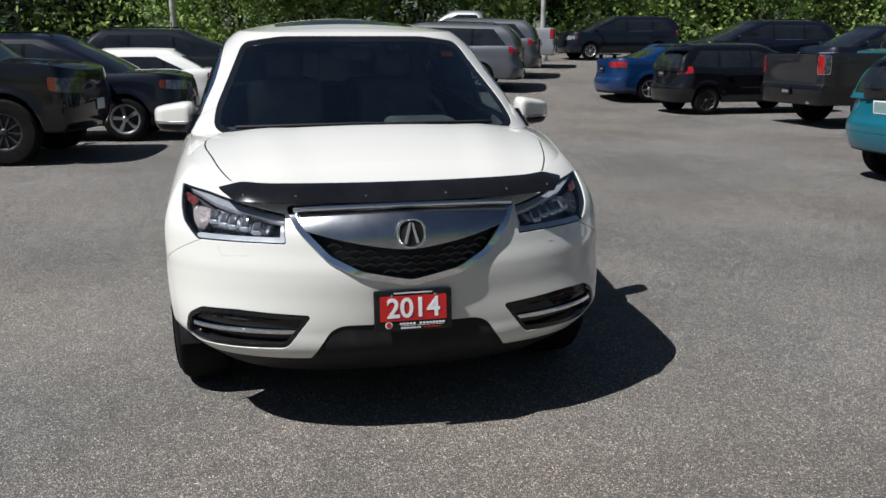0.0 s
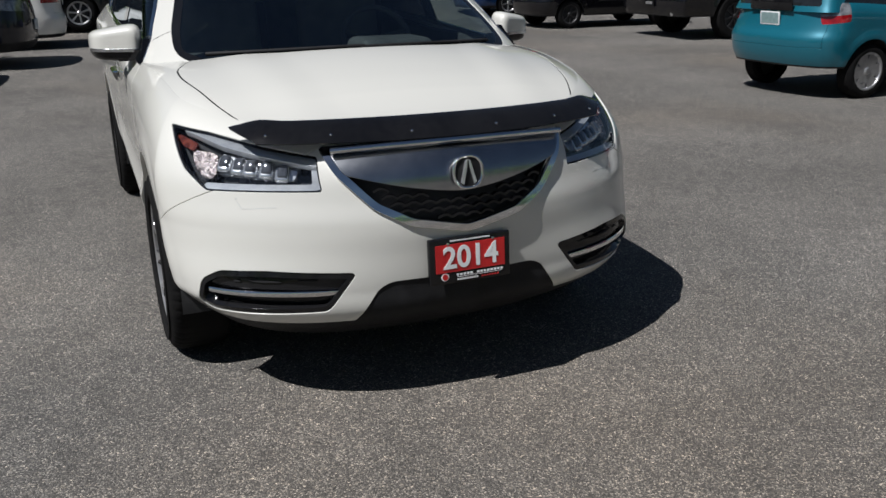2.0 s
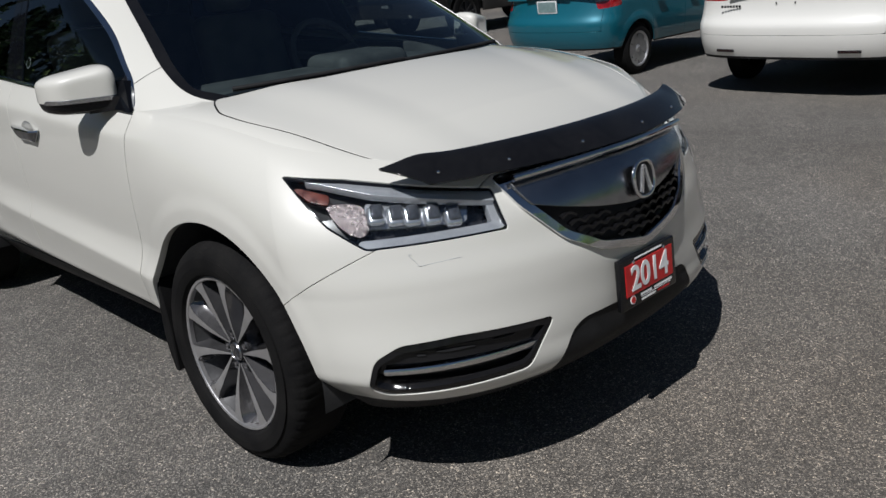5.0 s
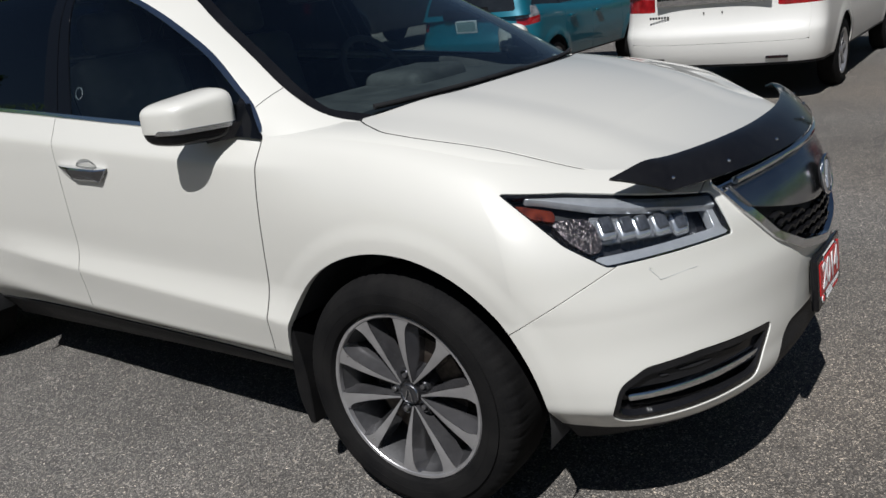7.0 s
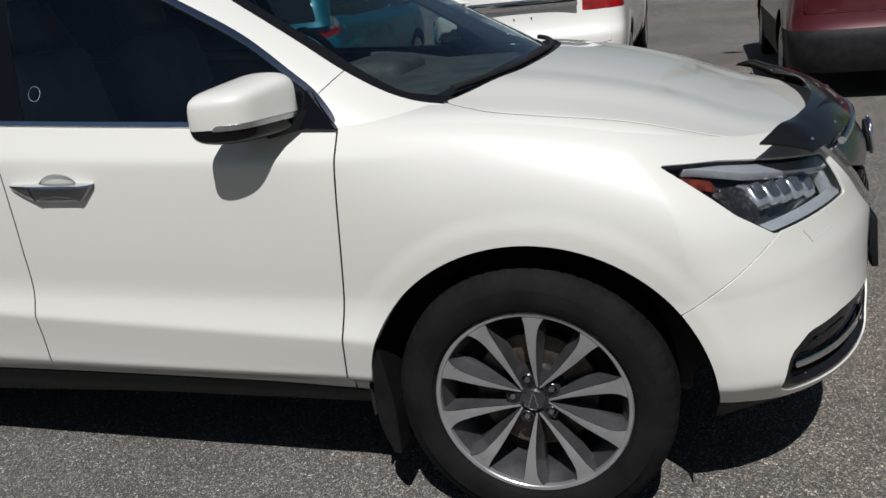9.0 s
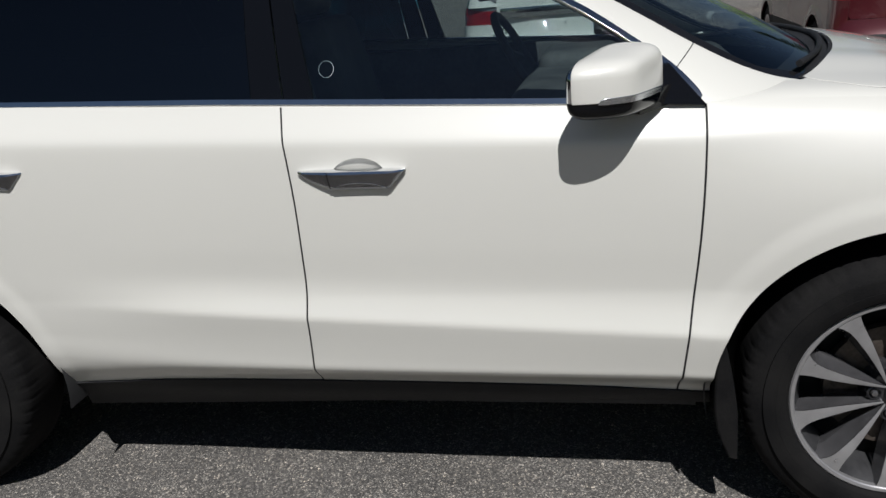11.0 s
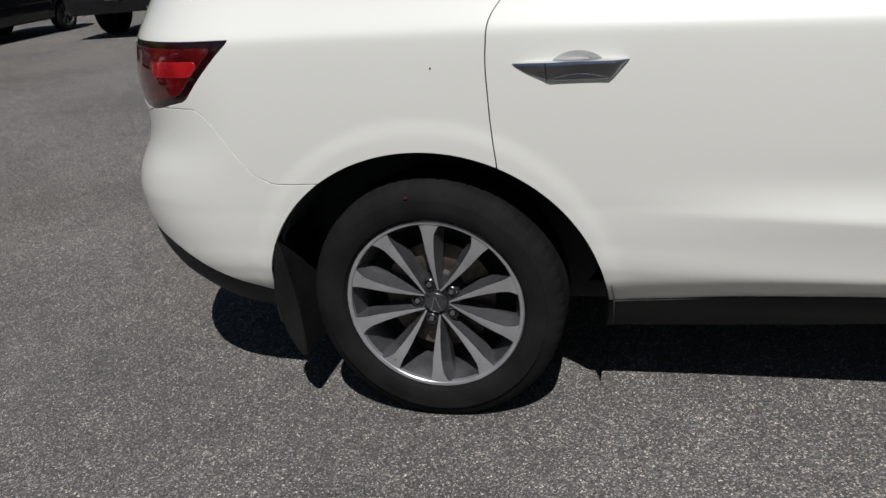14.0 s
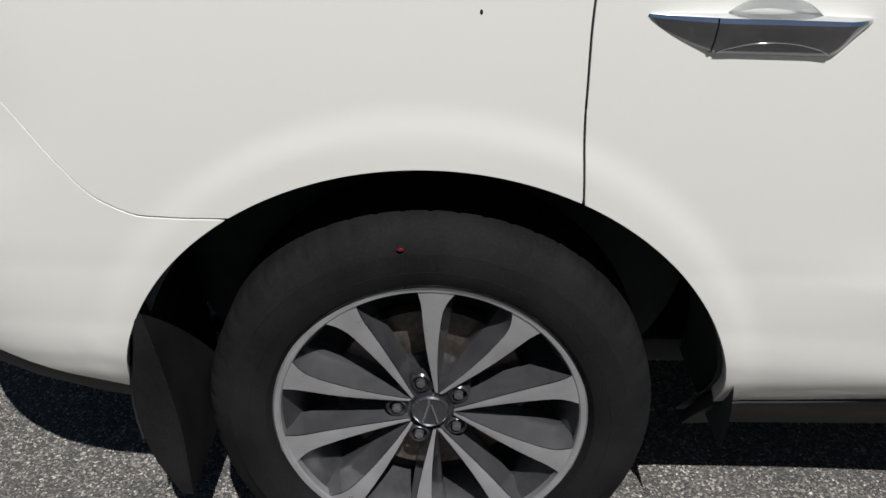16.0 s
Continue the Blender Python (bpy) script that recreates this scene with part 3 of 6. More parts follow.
    th = np.linspace(0, 2 * np.pi, 33)
    tube_part("window_sticker", [(-0.868 + 0.35 * 0.020 * math.sin(a), 1.386 + 0.020 * math.cos(a), 1.249 + 0.020 * math.sin(a)) for a in th], 0.0009, ALLOY_GREY, car, "small round sticker on the side window")
    bm = bmesh.new()
    bmesh.ops.create_uvsphere(bm, u_segments=10, v_segments=6, radius=1, matrix=Matrix.Translation((-0.9625, 2.863, 0.698)) @ Matrix.Diagonal((0.003, 0.006, 0.004, 1)))
    part("tyre_mark", bm, TAIL_RED, car, "small dull red mark on the tyre")
    for y, z in ((2.754, 1.045),):
        bm = bmesh.new()
        bmesh.ops.create_uvsphere(bm, u_segments=8, v_segments=6, radius=0.003, matrix=Matrix.Translation((-float(skin_x(np.array(y), np.array(z))), y, z)) @ Matrix.Diagonal((0.4, 0.7, 1.2, 1)))
        part("dirt_speck", bm, BLACK_MATT, car)
    return car


def strip_on(s, line, u, w, lo, hi):
    """The band of a sheet between two distances from an outline."""
    d = away(u(s), w(s), line)
    s = keep(s, d - hi)
    d = away(u(s), w(s), line)
    return keep(s, lo - d)


def build_headlamp(car, s, side, line, diag):
    lamp = new("headlight")
    lamp.parent = car
    zz = lambda q: q.z
    sunk = lambda q, d: Sheet(q.v - q.n * d, q.n, q.f)
    panel("lens", s, LENS, lamp, "clear lens", 0.03, -0.003)
    panel("seal", strip_on(s, line, diag, zz, -0.006, 0), BLACK_GLOSS, lamp, "", 0.02, -0.006)
    inner = keep(s, away(diag(s), s.z, line) + 0.004)
    panel("housing", sunk(inner, 0.070), LAMP_BLACK, lamp, "black housing", 0.0)
    d, z = diag(inner), inner.z
    low = keep(inner, np.maximum(np.minimum(z - 0.815, d + 0.245 + 0.40 * (0.898 - z)), d - 0.25))
    sink = 0.003 + np.minimum(0.8 * np.clip(low.z - 0.785, 0, 1), 0.022)
    panel("reflector_strip", Sheet(low.v - low.n * sink[:, None], low.n + np.array((0, 0, 0.8)), low.f), LAMP_STRIP, lamp, "bright strip along the lower edge", 0.03)
    up = keep(inner, np.maximum(0.929 + 0.113 * d - 0.028 + 0.012 * np.clip((d - 0.2) / 0.2, 0, 1) - z, d - 0.46))
    panel("upper_strip", Sheet(up.v - up.n * 0.010, up.n + np.array((0, 0, 0.8)), up.f), LAMP_STRIP, lamp, "bright strip along the upper edge", 0.02)
    am = keep(inner, away(d, z, outline([(0.525, 0.962), (0.46, 0.952), (0.355, 0.934), (0.365, 0.912), (0.44, 0.925)], 0.008)))
    panel("side_marker", sunk(am, 0.022), AMBER, lamp, "dim amber side marker", 0.02)
    tr = keep(inner, away(d, z, outline([(0.385, 0.918), (0.27, 0.915), (0.225, 0.905), (0.205, 0.832), (0.26, 0.826), (0.33, 0.862)], 0.03)))
    panel("turn_signal", sunk(tr, 0.030), LAMP_WHITE, lamp, "clear faceted turn signal", 0.03)
    # a silver carrier with five rounded cups, each with a dark glass block
    carrier = keep(inner, np.maximum.reduce([d - 0.222, -0.185 - d, z - 0.908 - 0.05 * d, 0.842 + 0.05 * d - z]))
    panel("lens_carrier", sunk(carrier, 0.046), LAMP_CHROME, lamp, "silver carrier", 0.02)
    c_d, c_z = diag(s), s.z
    for k in range(5):
        dk, zk = 0.180 - 0.074 * k, 0.880 - 0.0058 * k
        i = int(np.argmin((c_d - dk) ** 2 + (c_z - zk) ** 2))
        c, n = Vector(s.v[i]), Vector(s.n[i]).normalized()
        tang = Vector((0, 0, 1)).cross(n).normalized()
        m = Matrix.Translation(c - n * 0.036) @ Matrix((tang, n.cross(tang), n)).transposed().to_4x4()
        bm = bmesh.new()
        bmesh.ops.create_cube(bm, size=1, matrix=m @ Matrix.Translation((0, -0.004, 0)) @ Matrix.Diagonal((0.050, 0.060, 0.026, 1)))
        part("lens_cup", bm, LAMP_CHROME, lamp, "silver cup", 0.0125, seg=4)
        bm = bmesh.new()
        bmesh.ops.create_cube(bm, size=1, matrix=m @ Matrix.Translation((0.003 * side, 0.004, 0.010)) @ Matrix.Diagonal((0.037, 0.046, 0.018, 1)))
        part("lens_block", bm, LAMP_DARK, lamp, "dark lens block", 0.0085, seg=4)


def build_grille(car, s, line):
    gr = new("grille")
    gr.parent = car
    ux, zz = (lambda q: q.x), (lambda q: q.z)
    rim = strip_on(s, line, ux, zz, -0.023, 0)
    panel("surround", rim, CHROME, gr, "chrome surround", 0.05, 0.012)
    inner = keep(s, away(s.x, s.z, line) + 0.023)
    low_edge = lambda x: 0.770 + 0.27 * np.abs(x) ** 1.5
    top_edge = lambda x: 0.913 - 0.10 * x * x
    blade = keep(inner, np.maximum(low_edge(inner.x) - inner.z, inner.z - top_edge(inner.x)))
    bulge = 0.020 * np.clip(1 - ((blade.z - 0.5 * (low_edge(blade.x) + top_edge(blade.x))) / 0.08) ** 2, 0, 1)
    panel("grille_blade", Sheet(blade.v + blade.n * (bulge + 0.002)[:, None], blade.n + np.array((0, 0, 1)) * ((blade.z - 0.83) * 4)[:, None], blade.f), BLADE, gr, "broad satin grey blade", 0.02)
    tube_part("surround_top", [(x, float(nose(np.array(0.925))) + 0.52 * (1 - (1 - (abs(x) / 0.975) ** 1.75) ** (1 / 1.75)) - 0.020, 0.937 - 0.085 * x * x) for x in np.linspace(-0.435, 0.435, 41)], 0.0105, CHROME, gr, "chrome upper edge")
    back = Sheet(inner.v - inner.n * 0.055, inner.n, inner.f)
    panel("grille_back", back, DARK_VOID, gr, "", 0.0)
    y_at = lambda x, z: float(nose(np.array(z)) + 0.52 * (1 - (1 - (abs(x) / 0.975) ** 1.75) ** (1 / 1.75)))
    for r in range(6):
        z = 0.665 + 0.025 * r
        for k in range(-8, 9):
            x = (k + 0.5 * (r % 2)) * 0.052
            d = away(np.array([x]), np.array([z]), line)[0]
            if d > -0.036 or z > low_edge(x) - 0.016:
                continue
            b = bmesh.new()
            for a, c in (((-0.026, -0.006), (-0.008, 0.004)), ((-0.008, 0.004), (0.008, 0.004)), ((0.008, 0.004), (0.026, -0.006))):
                bar(b, (x + a[0], y_at(x + a[0], z) + 0.010, z + a[1]), (x + c[0], y_at(x + c[0], z) + 0.008, z + c[1]), 0.020, 0.007)
            part("grille_bar", b, BLACK_GLOSS, gr, "", 0.0015, seg=1)
    # emblem: an oval ring on a dark disc with a two-legged mark
    c = Vector((0, y_at(0, 0.837) - 0.034, 0.837))
    tilt = pose(*c, 90 - 8, 0, 0)
    em = new("emblem")
    em.parent = gr
    for nm, rx, ry, d, mat in (("emblem_disc", 0.050, 0.052, 0.012, BLACK_MATT),):
        bm = bmesh.new()
        bmesh.ops.create_cone(bm, cap_ends=True, segments=48, radius1=1, radius2=1, depth=1, matrix=tilt @ Matrix.Diagonal((rx, ry, d, 1)))
        part(nm, bm, mat, em, "", 0.002)
    squared = lambda v: math.copysign(abs(v) ** 0.8, v)
    th = np.linspace(0, 2 * np.pi, 60, endpoint=False)
    tp = np.linspace(0, 2 * np.pi, 10, endpoint=False)
    pts = np.array([[tilt @ Vector(((0.052 + 0.006 * math.cos(b)) * squared(math.cos(a)), (0.054 + 0.006 * math.cos(b)) * squared(math.sin(a)), 0.006 + 0.006 * math.sin(b))) for b in tp] for a in th])
    f = [[i * 10 + j, ((i + 1) % 60) * 10 + j, ((i + 1) % 60) * 10 + (j + 1) % 10, i * 10 + (j + 1) % 10] for i in range(60) for j in range(10)]
    part_from("emblem_ring", pts.reshape(-1, 3), f, CHROME, em, "chrome ring")
    for sgn in (-1, 1):
        bm = bmesh.new()
        prof = [(sgn * 0.002, 0.044), (sgn * 0.009, 0.040), (sgn * 0.030, -0.036), (sgn * 0.020, -0.043), (sgn * 0.0045, 0.018)]
        lo = [bm.verts.new(tilt @ Vector((x, y, 0.006))) for x, y in prof]
        hi = [bm.verts.new(tilt @ Vector((x * 0.96, y * 0.96, 0.013))) for x, y in prof]
        bm.faces.new(hi)
        for i in range(5):
            bm.faces.new((lo[i], lo[(i + 1) % 5], hi[(i + 1) % 5], hi[i]))
        part("emblem_leg", bm, LAMP_CHROME, em, "", 0.001, seg=1)


def build_fog(car, s, side, line, diag):
    fog = new("fog_bezel")
    fog.parent = car
    zz = lambda q: q.z
    rim = strip_on(s, line, diag, zz, -0.02, 0)
    panel("bezel_frame", rim, BLACK_GLOSS, fog, "gloss black frame", 0.045, -0.004)
    inner = keep(s, away(diag(s), s.z, line) + 0.017)
    panel("bezel_back", Sheet(inner.v - inner.n * 0.045, inner.n, inner.f), BLACK_GLOSS, fog, "gloss black insert", 0.0)
    up = keep(inner, 0.470 + 0.03 * diag(inner) - inner.z)
    panel("upper_insert", Sheet(up.v - up.n * 0.022, up.n, up.f), BLACK_GLOSS, fog, "", 0.02)
    st = keep(inner, np.maximum(np.abs(inner.z - 0.452 - 0.01 * diag(inner)) - 0.0085, diag(inner) - 0.20))
    panel("chrome_strip", Sheet(st.v - st.n * 0.008, st.n + np.array((0, 0, 1)) * ((st.z - 0.452) * 60)[:, None], st.f), CHROME, fog, "chrome strip", 0.03)
    for k in range(3):
        sl = keep(inner, np.maximum(np.abs(inner.z - 0.494 - 0.012 * k) - 0.003, np.abs(diag(inner) + 0.13) - 0.2))
        if sl.f:
            panel("vent_slat", Sheet(sl.v - sl.n * 0.016, sl.n, sl.f), BLACK_MATT, fog, "", 0.01)


def build_tail(car, s, line):
    t = new("tail_light")
    t.parent = car
    r = lambda q: q.y - np.abs(q.x)
    zz = lambda q: q.z
    panel("smoked_edge", s, DARK_RED, t, "smoked dark red lens", 0.03, -0.002)
    red = keep(s, away(r(s), s.z, outline([(2.395, 1.132), (2.55, 1.008), (2.75, 0.98), (3.2, 0.99), (3.2, 1.138)], 0.02)))
    panel("red_lens", red, TAIL_RED, t, "red lens", 0.006, 0.001)
    st = keep(red, away(r(red), red.z, outline([(2.445, 1.098), (2.485, 1.058), (2.69, 1.056), (2.69, 1.098)], 0.008)))
    if st.f:
        panel("light_bar", st, RED_LENS, t, "brighter red bar", 0.003, 0.002)


def build_handle(car, door, y0, y1, side):
    x0 = -0.962 if side > 0 else 0.962
    g = -1 if side > 0 else 1
    h = new("door_handle")
    h.parent = door
    L = y1 - y0
    zc = 1.000 + 0.038 * (y0 > 2)
    t = np.linspace(0, 1, 48)
    # a boat-shaped chrome grip: a narrow ledge above, a broad face below that leans inwards, pointed ends
    yy = y0 + L * t
    deep = 0.046 * np.clip(np.minimum(t / 0.16, ((1 - t) / 0.32) ** 0.6), 0, 1)
    outw = 0.012 + 0.024 * np.clip(np.minimum(t / 0.12, (1 - t) / 0.35), 0, 1) ** 0.7
    rise = 0.005 + 0.002 * np.sin(np.pi * t)
    rows = [np.stack([x0 + g * (outw * w - 0.006), yy, zc + 0.004 * t + up * rise - low * deep], -1) for w, up, low in ((0.1, 1, 0), (0.72, 1, 0), (0.93, 0.7, 0), (1.0, 0.0, 0.03), (0.97, 0, 0.16), (0.84, 0, 0.45), (0.68, 0, 0.72), (0.52, 0, 0.93), (0.30, 0, 1.0))]
    s = grid_sheet(np.stack(rows[:4], 1))
    ob = part_from("grip_ledge", s.v, s.f, CHROME, h, "bright chrome ledge")
    ob.data.set_sharp_from_angle(angle=radians(30))
    # the lower face takes a darker chrome: its dark reflection is in the colour
    s = grid_sheet(np.stack(rows[3:], 1))
    part_from("grip", s.v, s.f, CHROME_DIMMED, h, "chrome grip with its dark reflection put into the colour")
    # a thin joint across the grip and a raised lip along its lower edge
    j = 33
    bm = bmesh.new()
    for p, q in zip(rows[2:8], rows[3:9]):
        bar(bm, Vector(p[j]) + Vector((g * 0.0004, 0, 0)), Vector(q[j]) + Vector((g * 0.0004, 0, 0)), 0.0016, 0.002, (0, 1, 0))
    part("grip_joint", bm, BLACK_GLOSS, h)
    lip = [np.array(rows[7][i]) * (1 - w) + np.array(rows[5][i]) * w + (g * 0.0004, 0, 0) for i, w in zip(range(8, 33), np.sin(np.linspace(0, np.pi, 25)) ** 0.7 * 0.8)]
    tube_part("grip_line", lip, 0.0009, CHROME, h, "thin bright line on the grip")
    # the hollow behind the grip: a painted bowl's upper half, sunk into the door
    n = 24
    a = np.linspace(0, np.pi, n)
    rr = np.linspace(0.0, 1.0, 8)
    by, bz = y0 + L * 0.44, zc - 0.004
    a = np.linspace(-0.25, np.pi + 0.25, n)
    pts = []
    for q in rr:
        py, pz = by - 0.070 * q * np.cos(a), bz + 0.0425 * q * np.sin(a)
        pts.append(np.stack([g * (skin_x(py, pz) - 0.002 - 0.011 * (1 - q ** 3)), py, pz], -1))
    s = grid_sheet(np.stack(pts, 1))
    part_from("recess", s.v, s.f, WHITE, h, "painted hollow behind the grip")


def build_deflector(car):
    n, m = 90, 10
    xs = np.linspace(-0.74, 0.74, n)
    rows = []
    for k in range(m):
        q = k / (m - 1)
        ax = np.abs(xs) / 0.74
        yl = -0.862 + 0.52 * (1 - (1 - np.clip(np.abs(xs) / 0.96, 0, 1) ** 1.85) ** (1 / 1.85)) * 1.02
        yt = yl + 0.112 - 0.02 * ax
        y = yl + (yt - yl) * q
        zl = 0.951 - 0.004 * ax ** 2
        zt = 1.013 - 0.008 * ax ** 2 + 0.006 * np.exp(-((ax - 0.84) / 0.07) ** 2) - 0.022 * np.clip((ax - 0.84) / 0.16, 0, 1) ** 1.5
        z = zl + (zt - zl) * (1 - (1 - q) ** 1.7)
        rows.append(np.stack([xs, y, z], -1))
    s = grid_sheet(np.stack(rows, 1))
    if s.n[:, 2].mean() < 0:
        s.n, s.f = -s.n, [f[::-1] for f in s.f]
    rise = np.clip((s.z - 0.951) / 0.062, 0, 1)
    s = keep(s, 0.75 * np.clip((np.abs(s.x) - 0.655) / 0.08, 0, 2) - 0.02 - rise)
    d = panel("hood_deflector", s, BLACK_GLOSS, car, "gloss black acrylic hood deflector", 0.006)
    for x in (-0.62, -0.43, -0.15, 0.15, 0.43, 0.62):
        i = int(np.argmin((s.x - x) ** 2 + (s.z - 0.972) ** 2))
        bm = bmesh.new()
        bmesh.ops.create_uvsphere(bm, u_segments=12, v_segments=8, radius=0.0055, matrix=Matrix.Translation(s.v[i]))
        part("screw", bm, CHROME, d, "small screw head")


def build_cabin(car):
    flat = lambda v: (lambda z: np.full_like(z, v))
    side_in = curve([1.0, 1.2, 1.3, 1.40, 1.50, 1.56, 1.60, 1.63, 1.66, 1.70], [0.93, 0.910, 0.872, 0.828, 0.775, 0.735, 0.70, 0.665, 0.60, 0.50])
    narrow = curve([0, 0.6, 1.5, 2.6, 3.9], [0.985, 0.995, 1.0, 0.99, 0.93])
    ws = curve([1.0, 1.165, 1.40, 1.62, 1.66, 1.70], [-0.15, 0.10, 0.525, 0.955, 1.05, 1.20])
    bk = curve([1.0, 1.2, 1.5, 1.62, 1.66, 1.70], [3.90, 3.84, 3.68, 3.60, 3.55, 3.45])
    roof_z = curve([0.8, 1.2, 1.8, 2.5, 3.3, 3.8], [1.615, 1.635, 1.662, 1.665, 1.645, 1.63])
    p = ring(ws, bk, lambda y, z: side_in(z + (1.21 - belt(y))* np.clip((1.5 - z) / 0.3, 0, 1)) * narrow(y), lambda y: belt(y) - 0.035, roof_z, curve([1.0, 1.42, 1.58, 1.66, 1.72], [2.25, 2.25, 2.8, 3.6, 4.0]), flat(2.6), 0.53, 0.5, (90, 150, 30), 60, 0.9)
    s = grid_sheet(p)
    if (s.n[:, 1] * (s.y - 2)).sum() + (s.n[:, 0] * s.x).sum() < 0:
        s.n, s.f = -s.n, [f[::-1] for f in s.f]
    arc = curve([0.455, 0.51, 0.607, 0.72, 0.896, 1.069, 1.16, 1.275, 1.42, 1.58, 1.965, 2.3, 2.65, 2.95, 3.15], [1.118, 1.182, 1.256, 1.335, 1.432, 1.517, 1.552, 1.581, 1.602, 1.613, 1.622, 1.607, 1.556, 1.448, 1.315])
    dlo = outline([(y, float(arc(np.array(y)))) for y in np.linspace(0.455, 3.15, 60)] + [(3.175, 1.280), (3.14, 1.252), (2.6, 1.226), (1.7, 1.183), (1.21, 1.154), (0.75, 1.128)], 0.03, 4)
    shield = outline([(-0.775, 1.150), (-0.66, 1.105), (-0.60, 1.02), (0.60, 1.02), (0.66, 1.105), (0.775, 1.150), (0.764, 1.24), (0.684, 1.424), (0.62, 1.575), (0.40, 1.604), (-0.40, 1.604), (-0.62, 1.575), (-0.684, 1.424), (-0.764, 1.24)], 0.05, 6)
    d = np.where(s.y < 1.7, away(s.x, s.z, shield), 9)
    wind, s = split(s, d)
    frame_w = keep(wind, -(away(wind.x, wind.z, shield) + 0.030))
    panel("windshield_frit", frame_w, BLACK_GLOSS, car, "black edge of the windshield", 0.006, -0.003)
    pane = keep(wind, away(wind.x, wind.z, shield) + 0.028)
    panel("windshield", pane, WINDSHIELD, car, "dark windshield", 0.0, -0.004)
    d = np.where(np.abs(s.x) > 0.45, away(s.y, s.z, dlo), 9)
    d = np.where((s.y > 0.45) & (s.y < 3.4), d, 9)
    side, s = split(s, d)
    for q in (1, -1):
        h = keep(side, side.x * q)
        dist = away(h.y, h.z, dlo)
        wide = 0.012 + 0.003 * np.clip((h.y - 2.3) / 0.5, 0, 1) + 0.055 * np.clip((h.y - 2.97) / 0.18, 0, 1) ** 1.3
        trim = keep(h, -(dist + wide))
        panel("window_trim", trim, CHROME, car, "chrome window surround", 0.01, 0.004)
        h = keep(h, dist + wide)
        sail, h = split(h, h.y - 0.60 + 0.25 * (h.z - 1.17))
        panel("mirror_sail", sail, BLACK_GLOSS, car, "", 0.008, -0.002)
        for nm, y0, k0, y1, k1, mat in (("front_side_window", 0.0, 0, 1.42, 0.22, FRONT_GLASS), ("door_pillar_cover", 1.42, 0.22, 1.50, 0.14, PILLAR_BLACK), ("door_pillar_cover", 1.503, 0.14, 1.59, 0.08, PILLAR_BLACK), ("rear_side_window", 1.59, 0.08, 2.41, 0.10, TINTED), ("quarter_pillar_cover", 2.41, 0.10, 2.58, 0.18, PILLAR_BLACK), ("quarter_window", 2.58, 0.18, 4, 0, TINTED)):
            up = h.z - 1.18
            w = keep(h, np.maximum(y0 + k0 * up + 0.002 - h.y, h.y - y1 - k1 * up + 0.002))
            panel(nm, w, mat, car, "", 0.004, -0.003 if "cover" in nm else -0.006)
    back = outline([(-0.80, 1.26), (0.80, 1.26), (0.67, 1.585), (-0.67, 1.585)], 0.05)
    d = np.where(s.y > 3.0, away(s.x, s.z, back), 9)
    rw, s = split(s, d)
    panel("rear_window", rw, TINTED, car, "", 0.005, -0.003)
    run = lambda q: q.y - 0.505 + (q.z - 1.21)
    for q in (1, -1):
        band = keep(s, np.maximum.reduce([s.x * q * -1 + 0.70, s.y - 0.58, s.z - 1.255]))
        band = keep(band, run(band) - 0.0016)
        band = keep(band, -0.0016 - run(band))
        panel("pillar_seam", band, BLACK_MATT, car, "", 0.0, 0.0007)
    panel("roof_frame", s, WHITE, car, "", 0.006)
    crown = curve([0.5, 1.05, 1.3, 1.55, 2.2, 3.6], [0.0, 0.018, 0.042, 0.066, 0.066, 0.045])
    lid = lid_sheet(p[:, -1], crown, 30)
    sun_line = outline([(-0.43, 1.27), (0.43, 1.27), (0.43, 1.80), (-0.43, 1.80)], 0.06)
    roof_glass, lid = split(lid, away(lid.x, lid.y, sun_line))
    panel("roof", lid, WHITE, car, "", 0.01)
    panel("sunroof", roof_glass, BLACK_GLOSS, car, "dark glass sunroof", 0.01, -0.002)
    # cabin furniture
    bm = bmesh.new()
    bmesh.ops.create_cube(bm, size=1, matrix=pose(0, 0.62, 1.02) @ Matrix.Diagonal((1.56, 0.74, 0.16, 1)))
    bmesh.ops.create_cube(bm, size=1, matrix=pose(0.36, 0.80, 1.10) @ Matrix.Diagonal((0.40, 0.30, 0.10, 1)))
    part("dashboard", bm, INTERIOR, car, "dark dashboard", 0.05, seg=4)
    th = np.linspace(0, 2 * np.pi, 49)
    m = pose(0.37, 1.03, 1.12, 62, 0, 0)
    st = tube_part("steering_wheel", [m @ Vector((0.185 * math.cos(a), 0.185 * math.sin(a), 0)) for a in th], 0.016, INTERIOR, car, "black steering wheel")
    bm = bmesh.new()
    for a in (0.2, math.pi - 0.2, 1.5 * math.pi):
        bar(bm, m @ Vector((0, 0, 0.0)), m @ Vector((0.18 * math.cos(a), 0.18 * math.sin(a), 0)), 0.035, 0.015, (1, 0.3, 0.2))
    part("steering_spokes", bm, INTERIOR, st, "", 0.004)
    for x in (-0.37, 0.37):
        for y in (1.62, 2.52):
            seat = new("seat")
            seat.parent = car
            box_part("cushion", (0.52, 0.52, 0.16), pose(x, y - 0.18, 0.68, 6), SEAT, seat, "", 0.05, 3)
            box_part("backrest", (0.50, 0.15, 0.62), pose(x, y + 0.12, 1.03, -14), SEAT, seat, "", 0.06, 3)
            box_part("headrest", (0.26, 0.10, 0.17), pose(x, y + 0.23, 1.43, -10), SEAT, seat, "", 0.04, 3)
    box_part("cabin_floor", (1.66, 1.9, 0.05), pose(0, 1.40, 0.55), INTERIOR, car, "", 0.01)
